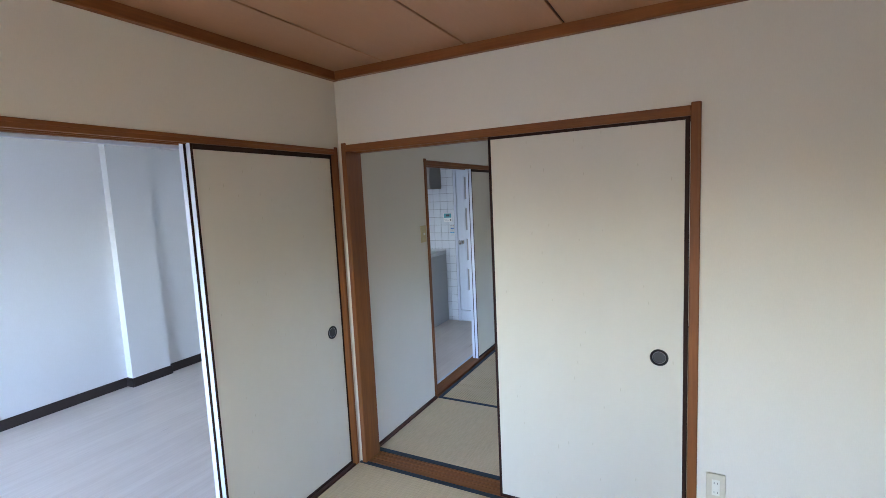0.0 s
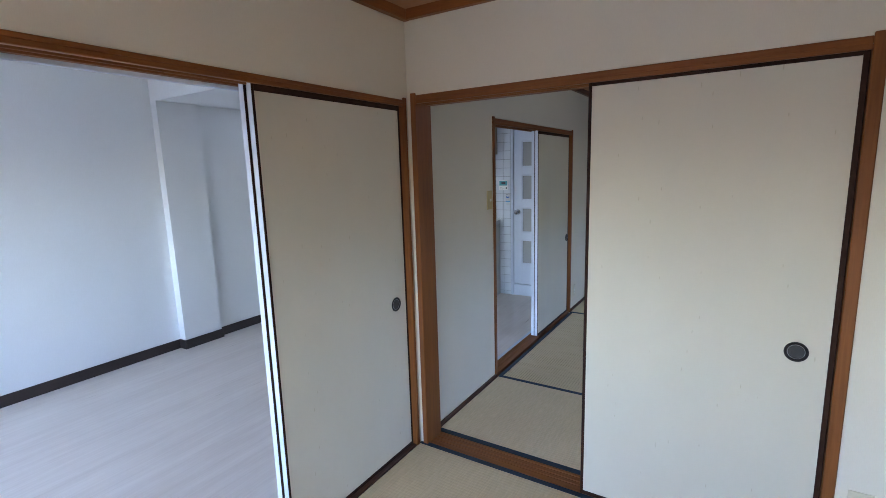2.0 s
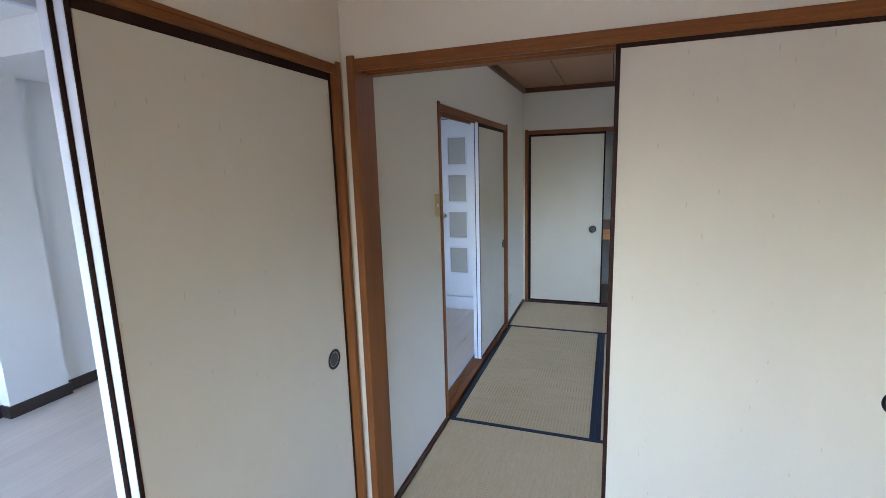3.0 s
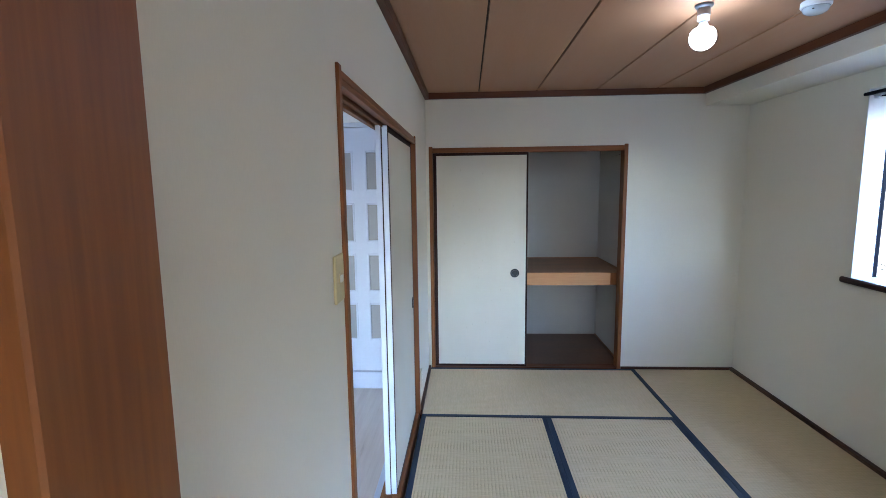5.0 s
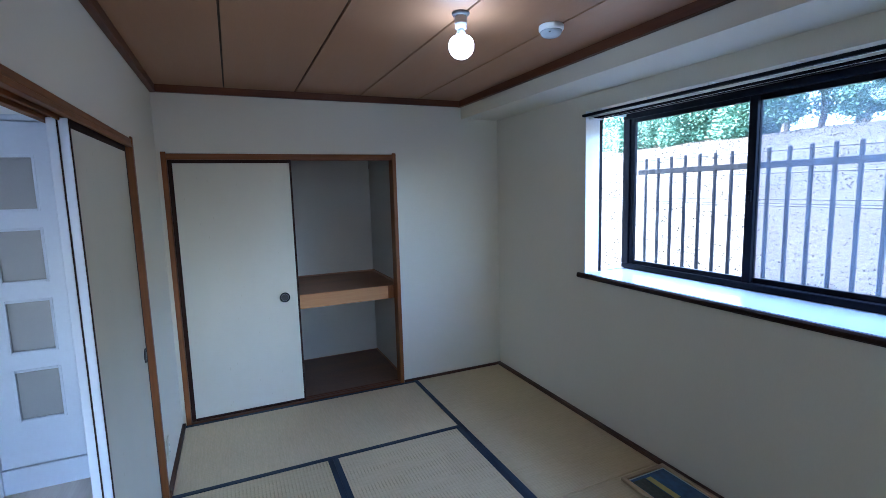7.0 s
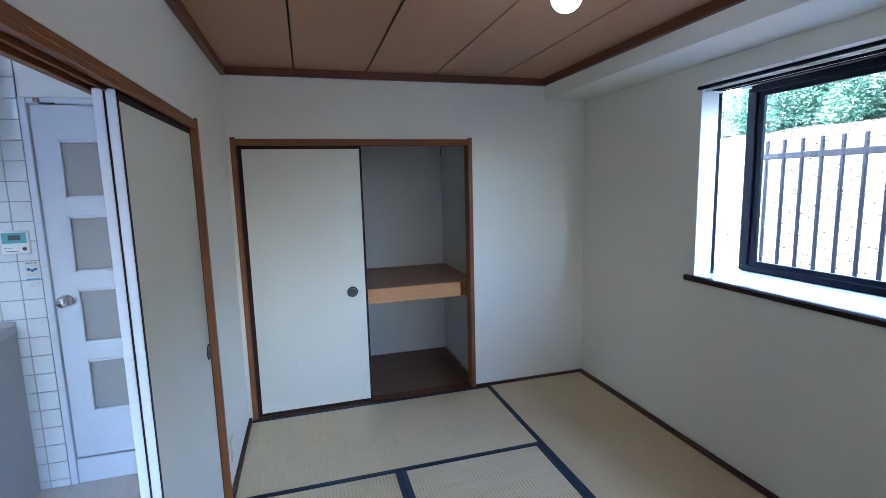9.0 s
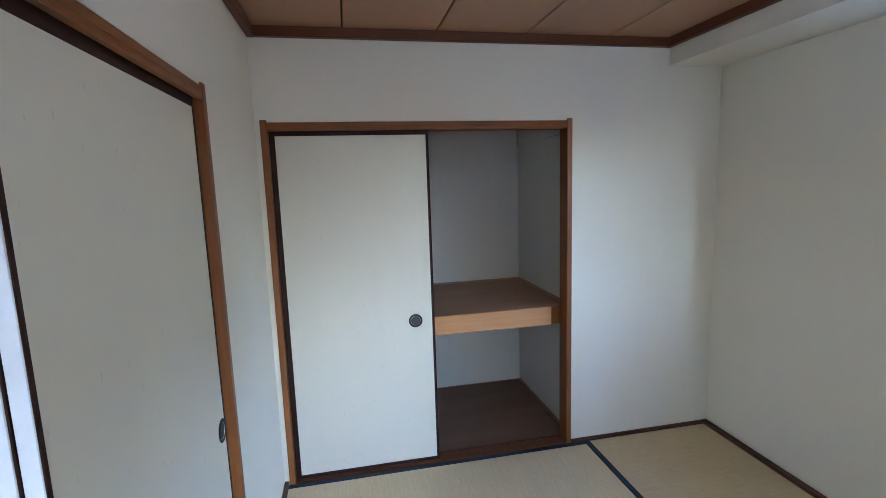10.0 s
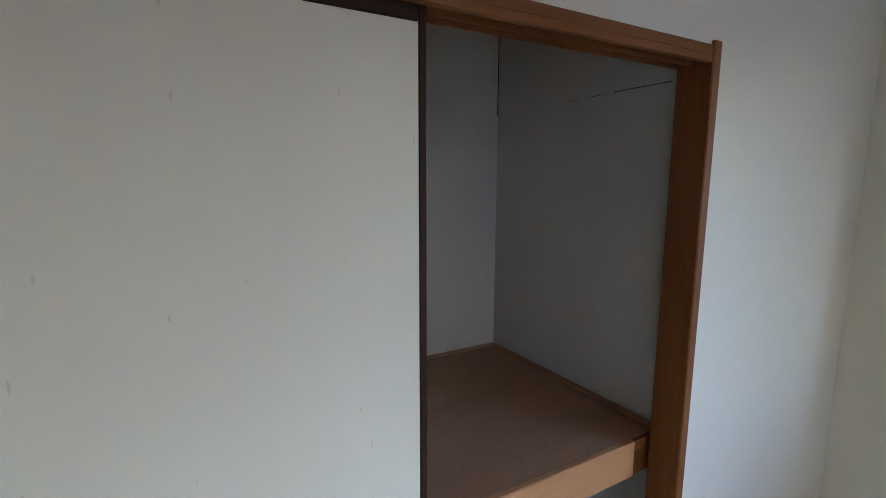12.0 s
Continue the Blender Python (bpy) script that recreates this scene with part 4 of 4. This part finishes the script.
part("cyan_band", blocks(((-0.911, LIV_N - 0.0143, 1.086), (-0.855, LIV_N - 0.0134, 1.096))), PRINT_CYAN, ob, "light blue printed band")
part("lower_sheet", blocks(((-0.900, LIV_N - 0.0135, 1.050), (-0.860, LIV_N - 0.012, 1.078))), PRINT_PALE, ob)

KX = -0.985
ob = thing("kitchen_counter", (KX - 0.6, 2.9, LIV_F), "grey kitchen counter with a stainless steel top", "kitchen counter")
part("end_panel", blocks(((KX - 0.018, 2.66, LIV_F), (KX, LIV_N - 0.012, 0.822)), bevel=0.001), LAMINATE, ob, "grey laminated end panel")
part("body", blocks(((KX - 1.2, 2.68, LIV_F + 0.08), (KX - 0.018, LIV_N - 0.012, 0.820))), LAMINATE, ob)
part("worktop", blocks(((KX - 1.2, 2.64, 0.824), (KX + 0.004, LIV_N - 0.012, 0.860)), ((KX - 1.2, LIV_N - 0.03, 0.860), (KX + 0.004, LIV_N - 0.012, 0.884)), ((KX - 0.012, 2.64, 0.860), (KX + 0.004, LIV_N - 0.03, 0.866)), bevel=0.002), STEEL, ob, "stainless steel worktop")
for k in range(2):
    d = part("cupboard_door", blocks(((KX - 0.62 - k * 0.57, 2.662, 0.09), (KX - 0.06 - k * 0.57, 2.68, 0.80)), bevel=0.002), LAMINATE, ob)
ob = thing("wall_cabinet", (KX - 0.6, 3.03, 1.635), "beige wall cabinet hung above the kitchen counter", "cabinet")
part("body", blocks(((-2.0, 2.90, 1.637), (-1.01, LIV_N - 0.012, 2.25)), bevel=0.002), CABINET, ob)
for k in range(2):
    part("cabinet_door", blocks(((-1.49 - k * 0.49, 2.882, 1.640), (-1.012 - k * 0.49, 2.90, 2.245)), bevel=0.002), CABINET, ob)

# ---- outside ----
def rise(x, y):
    k = min(max((x - 4.6) / 8.5, 0), 1)
    return -0.35 + 3.1 * (k * k * (3 - 2 * k)) + 0.12 * noise.noise(Vector((x * 0.5, y * 0.5, 0))) * min(max(x - 3.5, 0), 1)


bm = bmesh.new()
xs = [-400, -60, -12, -4, 2.6, 3.4] + [3.8 + 0.35 * i for i in range(32)] + [16, 20, 30, 60, 400]
ys = [-400, -60, -20] + [-8 + 0.8 * i for i in range(54)] + [50, 100, 400]
grid = [[bm.verts.new((x, y, rise(x, y))) for y in ys] for x in xs]
for i in range(len(xs) - 1):
    for j in range(len(ys) - 1):
        f = bm.faces.new((grid[i][j], grid[i + 1][j], grid[i + 1][j + 1], grid[i][j + 1]))
        f.smooth = True
solid("ground", bm, SOIL, "dry grassy bank rising behind the fence", "ground")


def scatter(name, count, place, size, material, label, category):
    """Many small bent blades or leaves joined into one mesh."""
    verts, faces = [], []
    rng = random.Random(name)
    for _ in range(count):
        c, s = place(rng), size * rng.uniform(0.5, 1.4)
        q = Euler((rng.uniform(-0.9, 0.9), rng.uniform(-0.9, 0.9), rng.uniform(0, 6.28))).to_matrix()
        n = len(verts)
        for p in ((-0.25, 0, 0), (0.25, 0, 0), (0.16, 0.3, 0.75), (-0.16, 0.3, 0.75)):
            verts.append(c + q @ (Vector(p) * s))
        faces.append((n, n + 1, n + 2, n + 3))
    data = bpy.data.meshes.new(name)
    data.from_pydata(verts, [], faces)
    data.materials.append(material)
    return tagged(new(name, data), label, category, kind="stuff")


def on_bank(rng):
    x, y = rng.uniform(4.4, 13.5), rng.uniform(-3, 24)
    return Vector((x, y, rise(x, y) - 0.02))


scatter("grass", 120000, on_bank, 0.042, LITTER, "dry grass and fallen leaves on the bank", "grass")


def tree(x, y, height, seed):
    rng = random.Random(seed)
    z = rise(x, y)
    ob = thing("tree", (x, y, z), "leafy green tree on top of the bank", "tree", "trees along the bank")
    bm = bmesh.new()
    limbs = []

    def limb(a, b, r0, r1, steps=7):
        axis = (b - a).normalized()
        u = axis.orthogonal().normalized()
        v = axis.cross(u)
        ra, rb = [[bm.verts.new(p + (u * math.cos(k * math.tau / steps) + v * math.sin(k * math.tau / steps)) * r) for k in range(steps)] for p, r in ((a, r0), (b, r1))]
        for k in range(steps):
            bm.faces.new((ra[k], ra[(k + 1) % steps], rb[(k + 1) % steps], rb[k]))

    p = Vector((x, y, z - 0.1))
    top = height
    for k in range(4):
        q = p + Vector((rng.uniform(-0.08, 0.08), rng.uniform(-0.08, 0.08), top / 5))
        limb(p, q, 0.09 * (1 - k * 0.2), 0.09 * (0.8 - k * 0.2) + 0.005)
        for _ in range(4):
            w = rng.uniform(0, math.tau)
            end = q + Vector((math.cos(w), math.sin(w), rng.uniform(0.2, 0.9))) * rng.uniform(0.35, 0.75) * height * 0.3
            limb(q, end, 0.03, 0.008, 5)
            limbs.append((q, end))
        p = q
    limbs.append((p, p + Vector((0, 0, top / 5))))
    part("trunk", bm, BARK, ob)
    verts, faces = [], []
    for a, b in limbs:
        for _ in range(400):
            mid = a.lerp(b, rng.uniform(0.2, 1.15)) + Vector([rng.gauss(0, 0.15) for _ in range(3)])
            s = rng.uniform(0.03, 0.068)
            q = Euler((rng.uniform(-1, 1), rng.uniform(-1, 1), rng.uniform(0, 6.28))).to_matrix()
            n = len(verts)
            verts.extend(mid + q @ (Vector(v) * s) - ob.location for v in ((-0.4, 0, 0), (0, -0.7, 0.1), (0.45, 0, 0), (0, 0.9, 0.15)))
            faces.append((n, n + 1, n + 2, n + 3))
    data = bpy.data.meshes.new("crown")
    data.from_pydata(verts, [], faces)
    data.materials.append(LEAF)
    crown = new("crown", data)
    crown.parent = ob
    return ob


kinds = [tree(12.6 + k * 0.45, 8.6 + k * 1.3, 1.0 + 0.10 * k, k) for k in range(5)]
tall = [tree(12.9 + k * 0.5, 5.0 + k * 1.1, 2.0 + 0.3 * k, 20 + k) for k in range(3)]
for k in range(30):
    x, y = 12.4 + (k * 7 % 5) * 0.6, 8.4 + k * 0.36
    copy_thing(kinds[(k * 3) % 5], pose(x, y, rise(x, y), 0, 0, k * 77))
for k in range(22):
    x, y = 12.5 + (k * 7 % 5) * 0.55, -6.0 + k * 0.66
    copy_thing(tall[(k * 5) % 3], pose(x, y, rise(x, y), 0, 0, k * 77))

ob = thing("fence", (3.45, 2.0, -0.35), "grey painted steel fence with upright bars", "fence")
FX = 3.45
for y0, y1 in ((-1.6, 2.95),):
    part("rail", blocks(((FX - 0.008, y0, 1.615), (FX + 0.008, y1, 1.655)), bevel=0.003), FENCE, ob)
    part("rail", blocks(((FX - 0.008, y0, 0.40), (FX + 0.008, y1, 0.44)), bevel=0.003), FENCE, ob)
bar_mesh = mesh_of("bar", blocks(((-0.009, -0.010, -0.05), (0.009, 0.010, 2.09)), bevel=0.003), FENCE)
for k in range(37):
    b = new("bar", bar_mesh)
    b.parent = ob
    b.location = (0, 2.167 - 2.0 + 0.118 * (k - 30), 0)
for k, (z, sag) in enumerate(((1.27, 0.02), (1.30, 0.03), (1.33, 0.02), (1.58, 0.03), (1.80, 0.05))):
    cu = bpy.data.curves.new("wire", "CURVE")
    cu.dimensions, cu.bevel_depth = "3D", 0.006
    sp = cu.splines.new("POLY")
    sp.points.add(8)
    for i in range(9):
        sp.points[i].co = (5.0, -3 + i * 2, z - sag * math.sin(i / 8 * math.pi) + 0.02 * i, 1)
    cu.materials.append(BLACK)
    tagged(new("overhead_cable", cu), "thin dark wire strung along the bank", "cable", "wires along the bank")

# ---- wall tiles ----
PITCH, FIRST, TILE_TOP = 0.0978, -0.9375, 2.205
TILE_EDGE = -0.848
columns = [(FIRST, TILE_EDGE)] + [(FIRST - (k + 1) * PITCH, FIRST - k * PITCH) for k in range(6)]
lines = [LIV_F] + [1.185 + PITCH * k for k in range(-12, 11)] + [TILE_TOP]
tile_shapes = {}
for x0, x1 in columns:
    for z0, z1 in zip(lines, lines[1:]):
        size = (round(x1 - x0 - 0.0025, 4), round(z1 - z0 - 0.0025, 4))
        if size not in tile_shapes:
            w, h = size
            tile_shapes[size] = mesh_of("tile", blocks(((-w / 2, 0, -h / 2), (w / 2, 0.0065, h / 2)), bevel=0.0015), TILE)
        t = new("tile", tile_shapes[size])
        t.parent = kitchen_wall
        t.location = ((x0 + x1) / 2, LIV_N - 0.0125, (z0 + z1) / 2)
